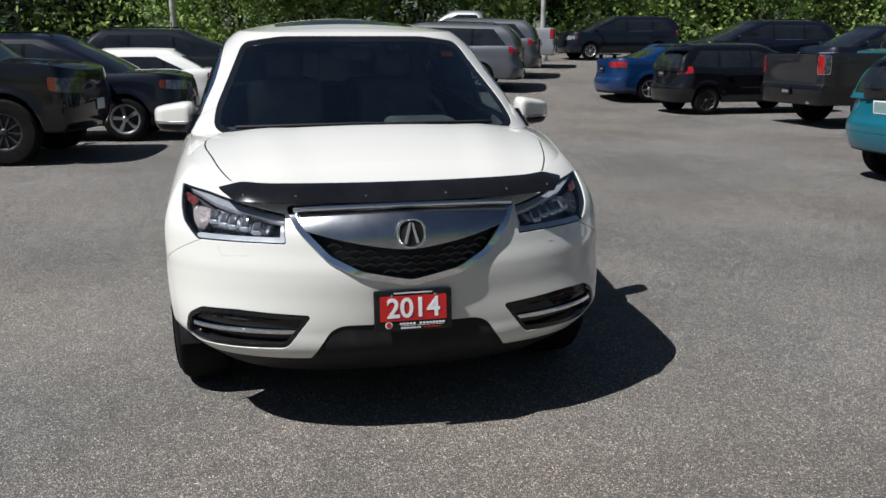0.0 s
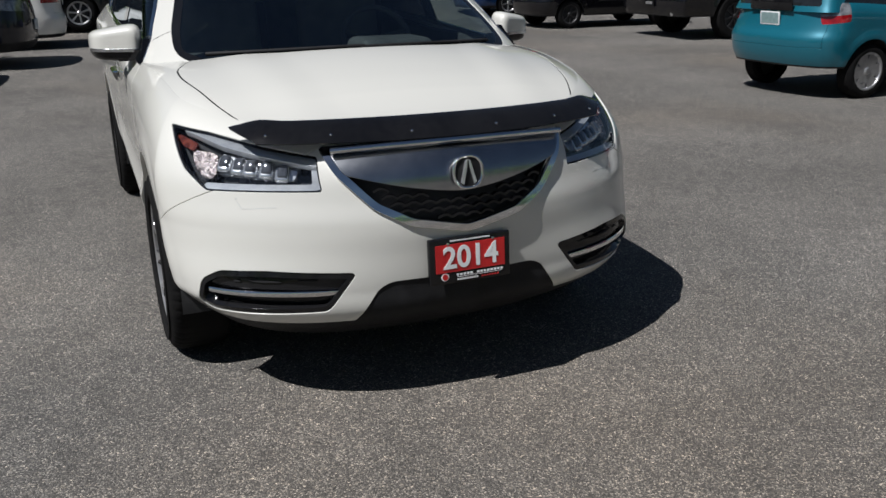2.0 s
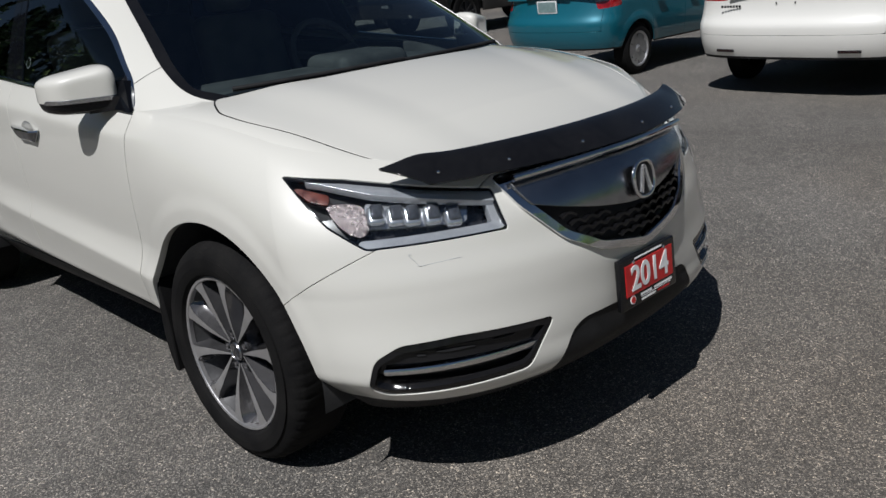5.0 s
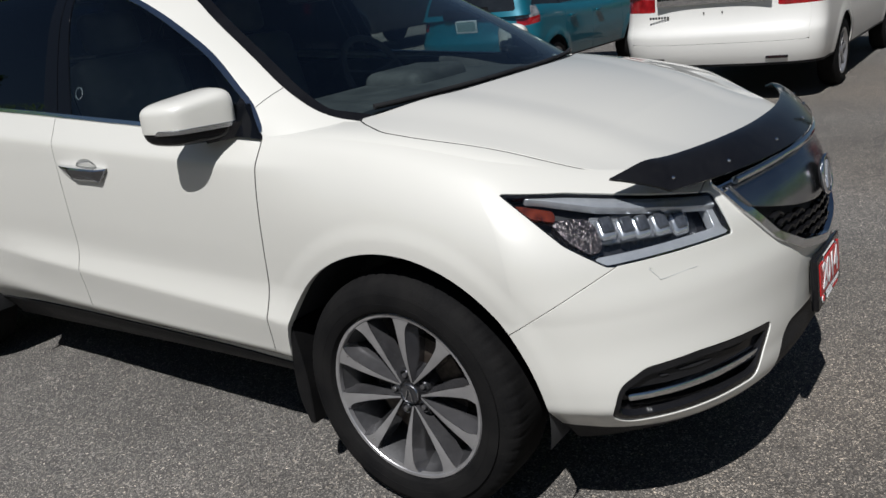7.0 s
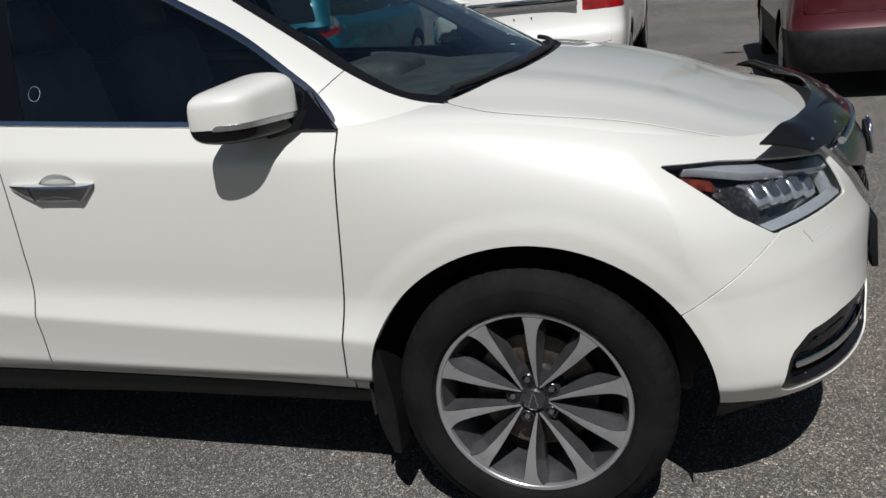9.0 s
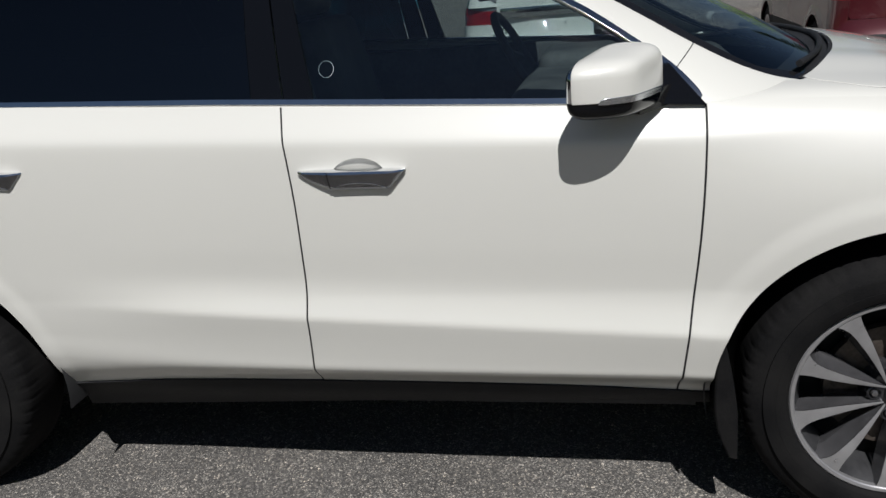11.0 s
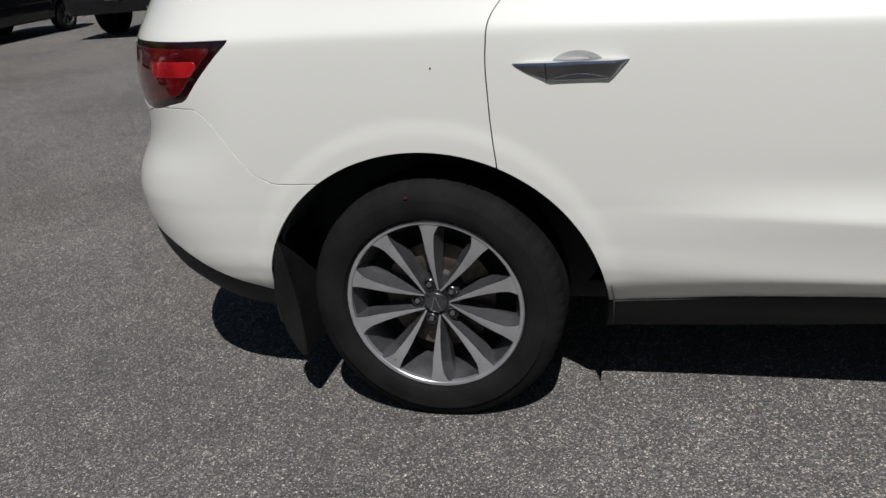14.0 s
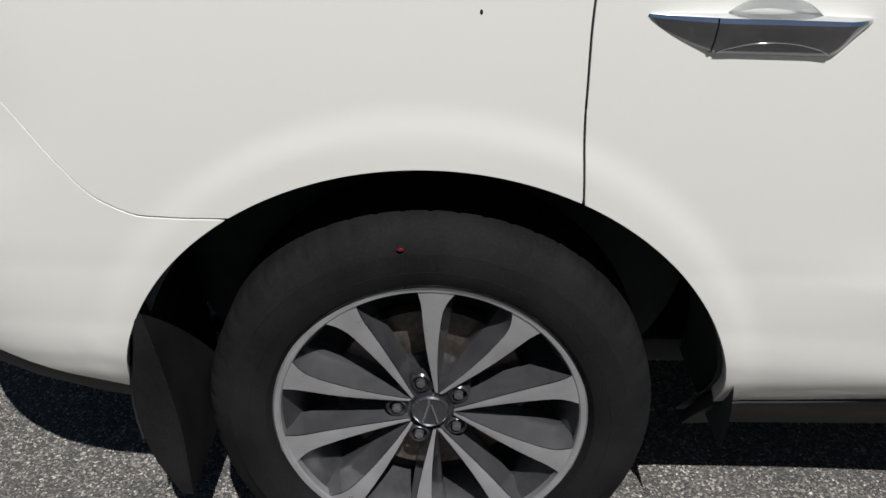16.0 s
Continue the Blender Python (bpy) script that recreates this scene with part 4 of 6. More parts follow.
    box_part("boot_floor", (1.16, 1.2, 0.05), pose(0, 2.97, 0.60), INTERIOR, car, "", 0.01)
    for x in (-0.88, 0.88):
        box_part("door_trim", (0.05, 1.75, 0.52), pose(x * 0.985, 1.45, 0.88), INTERIOR, car, "", 0.02)
    box_part("rear_view_mirror", (0.24, 0.03, 0.07), pose(0, 1.03, 1.50, -10), INTERIOR, car, "", 0.02)
    box_part("paper_tag", (0.07, 0.002, 0.055), pose(0.59, 1.12, 1.50, 60, 0, -20), ORANGE, car, "orange paper tag", 0.0)
    # wipers
    for x0, x1, y1 in ((-0.66, -0.02, 0.17), (-0.05, 0.62, 0.20)):
        pts = []
        for t in np.linspace(0, 1, 10):
            x = x0 + (x1 - x0) * t
            y = 0.03 + 0.50 * (1 - math.sqrt(1 - (x / 0.93) ** 2)) + 0.035
            pts.append((x, y, 1.172 + 0.004 * t - 0.03 * x * x))
        tube_part("wiper", pts, 0.009, BLACK_MATT, car, "black wiper")


def build_mirror(car, side):
    g = -1 if side > 0 else 1
    mir = new("door_mirror")
    mir.parent = car
    # the cap: a rounded block, deeper towards the door, flat towards the rear
    n, m = 44, 36
    th = np.linspace(0, 2 * np.pi, n, endpoint=False)
    c = np.array((g * 0.984, 0.676, 1.186))
    rows = []
    for k in range(m):
        q = -math.pi / 2 + math.pi * k / (m - 1)
        cy = math.copysign(abs(math.sin(q)) ** 0.75, math.sin(q))
        rad = max(abs(math.cos(q)), 1e-10) ** 0.34
        ex = np.sign(np.cos(th)) * np.abs(np.cos(th)) ** 0.46
        ez = np.sign(np.sin(th)) * np.abs(np.sin(th)) ** 0.46
        sx = 0.1093 * (1 - 0.10 * np.clip(-cy, 0, 1))
        x = ex * rad * sx
        z = ez * rad * 0.0814 * (1 - 0.06 * x * 1 / 0.128)
        z = z - (0.018 * x / 0.12 + 0.012) * (z > 0) * (z / 0.084)
        y = cy * (0.091 if cy < 0 else 0.065) * np.ones_like(x) + 0.06 * (x / 0.128)
        rows.append(np.stack([c[0] + g * x, c[1] + y, c[2] + z], -1))
    p = np.stack(rows, 1)
    s = grid_sheet(p, closed=True)
    if ((s.v - c) * s.n).sum() < 0:
        s.n, s.f = -s.n, [f[::-1] for f in s.f]
    cap, low = split(s, 1.156 - s.z)
    glass_face, cap = split(cap, np.maximum(0.732 - cap.y + 0.25 * (np.abs(cap.x) - 0.985), -9))
    panel("mirror_cap", cap, WHITE, mir, "white painted mirror cap", 0.004)
    panel("mirror_lower", low, PILLAR_BLACK, mir, "gloss black lower shell", 0.004, -0.003)
    panel("mirror_glass", glass_face, CHROME, mir, "", 0.004, -0.004)
    mid = keep(s, np.maximum(s.z - 1.164, s.y - 0.70))
    mid = keep(mid, 1.152 - mid.z)
    panel("turn_repeater", mid, SATIN, mir, "silver indicator strip", 0.004, 0.002)
    bm = bmesh.new()
    bar(bm, (g * 0.845, 0.56, 1.140), (g * 0.95, 0.65, 1.130), 0.10, 0.045)
    part("mirror_foot", bm, BLACK_GLOSS, mir, "", 0.018, seg=3)
    # the sail plate at the foot of the pillar
    bm = bmesh.new()
    rim = [(0.908, 0.458, 1.110), (0.882, 0.512, 1.172), (0.870, 0.540, 1.206), (0.880, 0.625, 1.205), (0.912, 0.650, 1.140), (0.916, 0.60, 1.122)]
    rows = [[bm.verts.new((g * (x + e), y, z)) for x, y, z in rim] for e in (0.004, -0.02)]
    bm.faces.new(rows[0])
    for i in range(6):
        bm.faces.new((rows[0][i], rows[0][(i + 1) % 6], rows[1][(i + 1) % 6], rows[1][i]))
    part("sail_plate", bm, PILLAR_BLACK, mir, "gloss black sail plate", 0.002, seg=1)


def build_flap(car, cy, side):
    """A guard that hugs the rear of the wheel opening and widens downwards."""
    top_y, top_z = (3.272, 0.572) if cy > 1 else (0.416, 0.532)
    front = curve([0, 0.35, 0.7, 1], [0.0, -0.022, -0.034, -0.034])
    back = curve([0, 0.12, 0.5, 0.8, 1], [0.012, 0.018, 0.038, 0.022, -0.012] if cy > 1 else [0.010, 0.014, 0.024, 0.014, -0.012])
    rows = []
    for k in range(13):
        q = np.array(k / 12)
        z = top_z + (0.195 - top_z) * k / 12
        rows.append((top_y + float(front(q)), z, top_y + float(back(q)), z + 0.004))
    verts, faces = [], []
    for x in (0.70, 0.86, 0.948, 0.952):
        for y0, z0, y1, z1 in rows:
            e = 0.004 if x == 0.952 else 0
            verts += [(side * x, y0 + e, z0), (side * x, y1 - e, z1)]
    n = len(rows)
    for i in range(3):
        for k in range(n - 1):
            p, q = i * 2 * n + 2 * k, (i + 1) * 2 * n + 2 * k
            faces += [[p, p + 2, q + 2, q], [p + 1, q + 1, q + 3, p + 3]]
        p, q = i * 2 * n + 2 * (n - 1), (i + 1) * 2 * n + 2 * (n - 1)
        faces += [[p, p + 1, q + 1, q], [i * 2 * n, (i + 1) * 2 * n, (i + 1) * 2 * n + 1, i * 2 * n + 1]]
    for k in range(n - 1):
        p, q = 2 * k, 3 * 2 * n + 2 * k
        faces += [[p, p + 1, p + 3, p + 2], [q, q + 2, q + 3, q + 1]]
    bm = bmesh.new()
    vs = [bm.verts.new(v) for v in verts]
    for f in faces:
        bm.faces.new([vs[i] for i in f])
    part("mud_flap", bm, RUBBER, car, "black plastic mud flap")


def build_wheel(car):
    """A wheel that faces -x, round the x axis."""
    w = new("wheel")
    R, rim, h = TYRE_R, 0.261, 0.122
    prof = [(0.10, rim - 0.02), (h - 0.006, rim + 0.008), (h, rim + 0.05), (h - 0.004, R - 0.055), (h - 0.022, R - 0.012), (h - 0.045, R), (0.03, R + 0.001), (-0.03, R + 0.001), (-h + 0.050, R), (-h + 0.038, R - 0.003), (-h + 0.024, R - 0.011), (-h + 0.014, R - 0.023), (-h + 0.006, R - 0.045), (-h, rim + 0.065), (-h - 0.002, rim + 0.042), (-h - 0.0005, rim + 0.024), (-h + 0.006, rim + 0.010), (-h + 0.020, rim + 0.001), (-h + 0.034, rim - 0.004)]
    tyre = spin_part("tyre", prof, RUBBER, w, n=336, label="black rubber tyre")
    # narrow cuts across the shoulder
    for i in range(336):
        if i % 6 == 0:
            for j in (8, 9, 10):
                v = tyre.data.vertices[i * len(prof) + j]
                v.co.y, v.co.z = v.co.y * 0.991, v.co.z * 0.991
    tyre.data.update()
    for rr in (R - 0.075,):
        spin_part("sidewall_rib", [(-h + 0.0015, rr - 0.003), (-h - 0.002 + (0.004 if rr > 0.32 else 0), rr), (-h + 0.0015, rr + 0.003)], RUBBER, tyre, n=96)
    spin_part("rim", [(-h + 0.034, rim - 0.013), (-h + 0.0205, rim - 0.0125), (-h + 0.0175, rim - 0.010), (-h + 0.0165, rim - 0.002), (-h + 0.022, rim + 0.003)], MACHINED, w, n=96, label="machined rim edge")
    spin_part("barrel", [(-h + 0.034, rim - 0.010), (-h + 0.06, rim - 0.024), (-h + 0.09, rim - 0.036), (0.1, rim - 0.045)], BARREL, w, n=64)
    bm = bmesh.new()
    bmesh.ops.create_circle(bm, cap_ends=True, radius=rim - 0.03, segments=48, matrix=pose(0.02, 0, 0, 0, 90, 0))
    part("wheel_back", bm, BLACK_MATT, w)
    spin_part("brake_disc", [(-0.020, 0.07), (-0.021, 0.165), (0.0, 0.168)], DISC, w, n=48, label="rust-tinged brake disc")
    spin_part("hub", [(-h + 0.056, 0.0), (-h + 0.056, 0.040), (-h + 0.060, 0.066), (-h + 0.09, 0.080), (0.0, 0.088)], HUB_GREY, w, n=48)
    # five forks: two machined arms meet in a point at the hub; scooped flanks fall away to a ledge inside the fork and steeply outside it
    n = 20
    t = np.linspace(0, 1, n)
    rad = 0.040 + (rim - 0.008 - 0.040) * t
    mid = 0.0035 + 0.0825 * t + 0.006 * np.sin(np.pi * t)
    half = 0.0028 + 0.0195 * t ** 1.15 + 0.021 * np.clip((t - 0.72) / 0.28, 0, 1) ** 2.2
    dep = -h + 0.0205 + 0.024 * (1 - t) ** 1.6
    fall = np.clip(t / 0.40, 0, 1)
    close = np.clip((1.0 - t) / 0.10, 0, 1) ** 0.5
    for k in range(5):
        for sgn in (1, -1):
            m = pose(0, 0, 0, 110 + 72 * k)
            turnv = lambda q: np.array([m @ Vector((a, b, c * sgn)) for a, b, c in q.reshape(-1, 3)]).reshape(q.shape)
            a = np.stack([dep, rad, mid - half], -1)
            b = np.stack([dep, rad, mid + half], -1)
            g = grid_sheet(turnv(np.stack([a, (a + b) / 2 + (-0.0010, 0, 0), b], 1)))
            part_from("spoke", g.v, g.f, MACHINED, w, "machined spoke face")
            inner = np.maximum(mid - half - 0.001, 0.0004)
            ledge = np.minimum(inner * 0.98, 0.002 + inner * (0.42 + 0.26 * t) * close)
            rows = [a + (0.0012, 0, -0.0006)]
            for f, dd in ((0.30, 0.30), (0.60, 0.62), (0.85, 0.86), (1.0, 0.95)):
                rows.append(np.stack([dep + 0.004 + 0.040 * dd * fall, rad, inner * (1 - f) + ledge * f], -1))
            rows.append(rows[-1] + (0.004, 0, -0.0006))
            rows.append(rows[-1] + (0.035, 0, 0.001))
            g1 = grid_sheet(turnv(np.stack(rows, 1)))
            out = np.stack([dep + 0.055, rad, mid + half + 0.006 + 0.006 * (1 - t)], -1)
            g2 = grid_sheet(turnv(np.stack([b + (0.0012, 0, 0.0010), b * 0.6 + out * 0.4 + (0.008, 0, 0.0), out], 1)))
            part_from("spoke_flank", np.r_[g1.v, g2.v], g1.f + [[i + len(g1.v) for i in f] for f in g2.f], WHEEL_GREY, w)
    for k in range(5):
        m = pose(0, 0, 0, 146 + 72 * k) @ pose(-h + 0.054, 0.057, 0)
        bm = bmesh.new()
        bmesh.ops.create_cone(bm, cap_ends=True, segments=6, radius1=0.0100, radius2=0.0085, depth=0.022, matrix=m @ pose(0, 0, 0, 0, -90, 0))
        part("lug_nut", bm, WHEEL_GREY, w, "silver lug nut", 0.002)
        spin_part("lug_seat", [(-h + 0.052, 0.0125), (-h + 0.047, 0.015), (-h + 0.050, 0.018), (-h + 0.062, 0.021)], HUB_GREY, w, pose(0, 0, 0, 146 + 72 * k) @ pose(0, 0.057, 0), 20)
    spin_part("centre_cap", [(-h + 0.041, 0.0), (-h + 0.042, 0.028), (-h + 0.045, 0.0325), (-h + 0.060, 0.034)], HUB_GREY, w, n=40, label="dark centre cap with a silver mark")
    spin_part("cap_ring", [(-h + 0.043, 0.027), (-h + 0.0395, 0.029), (-h + 0.043, 0.031)], SATIN, w, n=40)
    for sgn in (-1, 1):
        bm = bmesh.new()
        bar(bm, (-h + 0.039, sgn * 0.002, 0.020), (-h + 0.039, sgn * 0.013, -0.019), 0.003, 0.006, (1, 0, 0))
        part("cap_mark", bm, SATIN, w)
    m = pose(0, 0, 0, -52)
    tube_part("valve", [m @ Vector((-h + 0.05, rim - 0.026, 0)), m @ Vector((-h + 0.020, rim - 0.036, 0))], 0.004, CHROME, w)
    return w


def build_plate(car):
    pl = new("dealer_plate")
    pl.parent = car
    tagged(pl, "red dealer plate in a black frame")
    base = pose(0.002, -0.943, 0.534, 90 - 4, 0, 0)
    lx, ly = 0.308, 0.163
    box_part("plate_frame", (lx, ly, 0.022), base @ pose(0, 0, -0.004), BLACK_GLOSS, pl, "black plastic frame", 0.006, 3)
    box_part("plate_panel", (0.262, 0.098, 0.003), base @ pose(0, 0.010, 0.0085), PLATE_RED, pl, "red panel", 0.0)
    cu = bpy.data.curves.new("year_number", "FONT")
    cu.body, cu.size, cu.align_x, cu.align_y, cu.extrude, cu.offset = "2014", 0.108, "CENTER", "CENTER", 0.0008, 0.0022
    tmp = bpy.data.objects.new("t", cu)
    me = bpy.data.meshes.new_from_object(tmp)
    bpy.data.objects.remove(tmp)
    me.name = "year_number"
    me.materials.clear()
    me.materials.append(PLATE_WHITE)
    me.transform(base @ pose(0, 0.008, 0.0112) @ Matrix.Diagonal((0.98, 1, 1, 1)))
    ob = new("year_number", me)
    ob.parent = pl
    tagged(ob, "white number 2014")
    for x, y, w, h, mat in (*((-0.050 + 0.013 * k, -0.0515, 0.009, 0.0075, PLATE_WHITE) for k in range(14) if k != 5), *((-0.048 + 0.009 * k, -0.0685, 0.006, 0.006, PLATE_WHITE) for k in range(9)), *((0.044 + 0.010 * k, -0.0685, 0.006, 0.005, PLATE_RED) for k in range(7)), (0.034, -0.0595, 0.172, 0.001, PLATE_WHITE), *((-0.072 + 0.008 * k, 0.0705, 0.005, 0.005, PLATE_WHITE) for k in range(19))):
        box_part("print_bar", (w, h, 0.0015), base @ pose(x, y, 0.0078), mat, pl, "", 0)
    spin_part("round_mark", [(0, 0), (-0.001, 0.014), (0.001, 0.0145)], PLATE_WHITE, pl, base @ pose(-0.098, -0.055, 0.008) @ pose(0, 0, 0, 0, 90, 0), 24)
    spin_part("round_mark_centre", [(0, 0), (-0.001, 0.010), (0.001, 0.0105)], PLATE_RED, pl, base @ pose(-0.098, -0.055, 0.0095) @ pose(0, 0, 0, 0, 90, 0), 24)
    for x in (-0.085, 0.085):
        spin_part("plate_screw", [(-0.003, 0), (-0.002, 0.005), (0.001, 0.006)], CHROME, pl, base @ pose(x, 0.062, 0.009) @ pose(0, 0, 0, 0, 90, 0), 12)
    return pl


LAMP_DARK = mottled("lens_block", (0.04, 0.043, 0.05), (0.11, 0.115, 0.13), 30, 0.06, 0.0, 0.3, 1.0, spread=0.02)
ORANGE = mottled("orange_paper", (0.60, 0.12, 0.03), (0.75, 0.2, 0.05), 20, 0.7, 0.0)

ALLOY_GREY = mottled("sticker_grey", (0.4, 0.42, 0.44), (0.5, 0.52, 0.54), 20, 0.5)
TAIL_RED = mottled("deep_red_lens", (0.035, 0.0015, 0.002), (0.10, 0.003, 0.005), 12, 0.08, 0.0, coat=1.0)
HUB_GREY = mottled("hub_lacquer", (0.055, 0.055, 0.06), (0.09, 0.09, 0.095), 12, 0.26, 0.0, 0.7, 0.4)
BARREL = mottled("dark_wheel_barrel", (0.035, 0.035, 0.037), (0.06, 0.06, 0.062), 12, 0.5, 0.05, 0.4)
BLADE = mottled("satin_grey_blade", (0.34, 0.35, 0.37), (0.42, 0.43, 0.45), 11, 0.24, 0.0, 1.0, spread=0.04)


# ---- ground ----
ASPHALT = None


lot_rise = curve([-400, 5.0, 8, 11, 15, 17, 20, 26, 30, 40, 60, 450], [0, 0, 0.05, 0.10, 0.13, 0.20, 0.50, 0.92, 1.12, 1.6, 2.2, 4.0])


def ground_z(x, y):
    return lot_rise(np.asarray(y, float)) + 0 * np.asarray(x, float)


def build_ground():
    m = material("asphalt", (0.05, 0.05, 0.05), 0.85)
    t, b = m.node_tree, m.node_tree.nodes["Principled BSDF"]
    co = t.nodes.new("ShaderNodeTexCoord")
    fine = node(m, "ShaderNodeTexVoronoi", Scale=230.0)
    coarse = node(m, "ShaderNodeTexVoronoi", Scale=135.0)
    big = node(m, "ShaderNodeTexNoise", Scale=0.55, Detail=6.0)
    mid = node(m, "ShaderNodeTexNoise", Scale=7.0, Detail=5.0)
    hue = node(m, "ShaderNodeTexNoise", Scale=0.22, Detail=3.0)
    for n in (fine, coarse, big, mid, hue):
        t.links.new(co.outputs["Object"], n.inputs["Vector"])

    def stones(vor, stops):
        ramp = t.nodes.new("ShaderNodeValToRGB")
        e = ramp.color_ramp.elements
        e[0].position, e[0].color = stops[0][0], (*stops[0][1], 1)
        e[1].position, e[1].color = stops[-1][0], (*stops[-1][1], 1)
        for pos, c in stops[1:-1]:
            e.new(pos).color = (*c, 1)
        bw = t.nodes.new("ShaderNodeSeparateColor")
        t.links.new(vor.outputs["Color"], bw.inputs[0])
        t.links.new(bw.outputs[0], ramp.inputs[0])
        return ramp.outputs[0]

    small = stones(fine, ((0.0, (0.048, 0.0455, 0.043)), (0.45, (0.086, 0.081, 0.076)), (0.75, (0.135, 0.127, 0.118)), (0.92, (0.245, 0.23, 0.21)), (1.0, (0.42, 0.39, 0.35))))
    large = stones(coarse, ((0.0, (0.72, 0.72, 0.72)), (0.6, (0.93, 0.93, 0.92)), (0.82, (1.15, 1.13, 1.10)), (0.94, (1.45, 1.40, 1.31)), (1.0, (2.05, 1.94, 1.78))))
    mul = t.nodes.new("ShaderNodeMix")
    mul.data_type, mul.blend_type = "RGBA", "MULTIPLY"
    mul.inputs[0].default_value = 1.0
    t.links.new(small, mul.inputs[6])
    t.links.new(large, mul.inputs[7])
    shade = t.nodes.new("ShaderNodeMapRange")
    shade.inputs[1].default_value, shade.inputs[2].default_value, shade.inputs[3].default_value, shade.inputs[4].default_value = 0.3, 0.7, 0.76, 1.24
    addm = t.nodes.new("ShaderNodeMath")
    addm.operation = "MULTIPLY_ADD"
    addm.inputs[1].default_value = 0.5
    sub = t.nodes.new("ShaderNodeMath")
    sub.operation = "SUBTRACT"
    sub.inputs[1].default_value = 0.25
    t.links.new(mid.outputs[0], addm.inputs[0])
    t.links.new(big.outputs[0], sub.inputs[0])
    t.links.new(sub.outputs[0], addm.inputs[2])
    t.links.new(addm.outputs[0], shade.inputs[0])
    worn = t.nodes.new("ShaderNodeMix")
    worn.data_type, worn.blend_type = "RGBA", "MULTIPLY"
    worn.inputs[0].default_value = 1.0
    t.links.new(mul.outputs[2], worn.inputs[6])
    t.links.new(shade.outputs[0], worn.inputs[7])
    dust = t.nodes.new("ShaderNodeMix")
    dust.data_type, dust.blend_type = "RGBA", "MULTIPLY"
    dust.inputs[7].default_value = (1.07, 1.0, 0.92, 1)
    reach = t.nodes.new("ShaderNodeMapRange")
    reach.inputs[1].default_value, reach.inputs[2].default_value = 0.48, 0.68
    t.links.new(hue.outputs[0], reach.inputs[0])
    t.links.new(reach.outputs[0], dust.inputs[0])
    t.links.new(worn.outputs[2], dust.inputs[6])
    t.links.new(dust.outputs[2], b.inputs["Base Color"])
    relief = t.nodes.new("ShaderNodeMath")
    relief.operation = "ADD"
    t.links.new(fine.outputs["Distance"], relief.inputs[0])
    t.links.new(coarse.outputs["Distance"], relief.inputs[1])
    bp = node(m, "ShaderNodeBump", Strength=0.55, Distance=0.004)
    t.links.new(relief.outputs[0], bp.inputs["Height"])
    bp.invert = True
    t.links.new(bp.outputs[0], b.inputs["Normal"])
    n = 160
    u = np.linspace(-1, 1, n)
    g = np.sign(u) * (18 * np.abs(u) + 400 * np.abs(u) ** 6)
    x, y = np.meshgrid(g + 2, g + 6, indexing="ij")
    s = grid_sheet(np.stack([x, y, ground_z(x, y)], -1))
    ob = part_from("ground", s.v, s.f, m)
    tagged(ob, "worn grey asphalt car park with pale aggregate", "ground", kind="structure")


build_ground()


# ---- the other vehicles ----
GLASS_DARK = mottled("dark_car_glass", (0.008, 0.010, 0.012), (0.016, 0.019, 0.022), 3, 0.04, 0.0, coat=0.3, spread=0.02)
CLEAR_LAMP = mottled("lamp_glass", (0.10, 0.105, 0.115), (0.36, 0.37, 0.39), 14, 0.12, 0.05, 0.3, 1.0)
STEEL = mottled("dark_steel_rim", (0.015, 0.015, 0.016), (0.035, 0.035, 0.037), 15, 0.5, 0.1, 0.3)
ALLOY = mottled("silver_alloy", (0.42, 0.42, 0.43), (0.55, 0.55, 0.56), 15, 0.32, 0.03, 0.8)
PLATE_GREY = mottled("plate_face", (0.62, 0.65, 0.66), (0.76, 0.78, 0.78), 20, 0.4, 0.0)
PLATE_GREEN = mottled("plate_field", (0.16, 0.24, 0.24), (0.24, 0.33, 0.33), 20, 0.4, 0.0)


def simple_wheel(R, rim, width, mat, spokes, broad):
    """A wheel that faces -x: tyre, rim, spokes and cap."""
    w = new("wheel")
    h = width / 2
    spin_part("tyre", [(h, rim), (h, R - 0.03), (h - 0.03, R), (-h + 0.03, R), (-h + 0.008, R - 0.03), (-h, rim + 0.04), (-h + 0.01, rim)], RUBBER, w, n=40)
    spin_part("rim", [(-h + 0.04, rim - 0.03), (-h + 0.008, rim - 0.008), (-h + 0.006, rim + 0.008)], mat, w, n=40)
    bm = bmesh.new()
    bmesh.ops.create_circle(bm, cap_ends=True, radius=rim, segments=32, matrix=pose(-h + 0.06, 0, 0, 0, 90, 0))
    part("wheel_back", bm, DARK_VOID, w)
    for k in range(spokes):
        a = 2 * math.pi * k / spokes + 0.3
        bm = bmesh.new()
        u, s = Vector((0, math.cos(a), math.sin(a))), Vector((0, -math.sin(a), math.cos(a)))
        c = [Vector((-h + 0.03, 0, 0)) + u * 0.03 + s * i * broad * 0.6 for i in (-1, 1)] + [Vector((-h + 0.02, 0, 0)) + u * (rim - 0.01) + s * i * broad for i in (1, -1)]
        lo = [bm.verts.new(q + Vector((0.025, 0, 0))) for q in c]
        hi = [bm.verts.new(q) for q in c]
        bm.faces.new(hi)
        for i in range(4):
            bm.faces.new((lo[i], lo[(i + 1) % 4], hi[(i + 1) % 4], hi[i]))
        part("spoke", bm, mat, w, "", 0.003, seg=1)
    spin_part("centre_cap", [(-h + 0.012, 0), (-h + 0.014, 0.03), (-h + 0.03, 0.05)], mat, w, n=20)
    return w


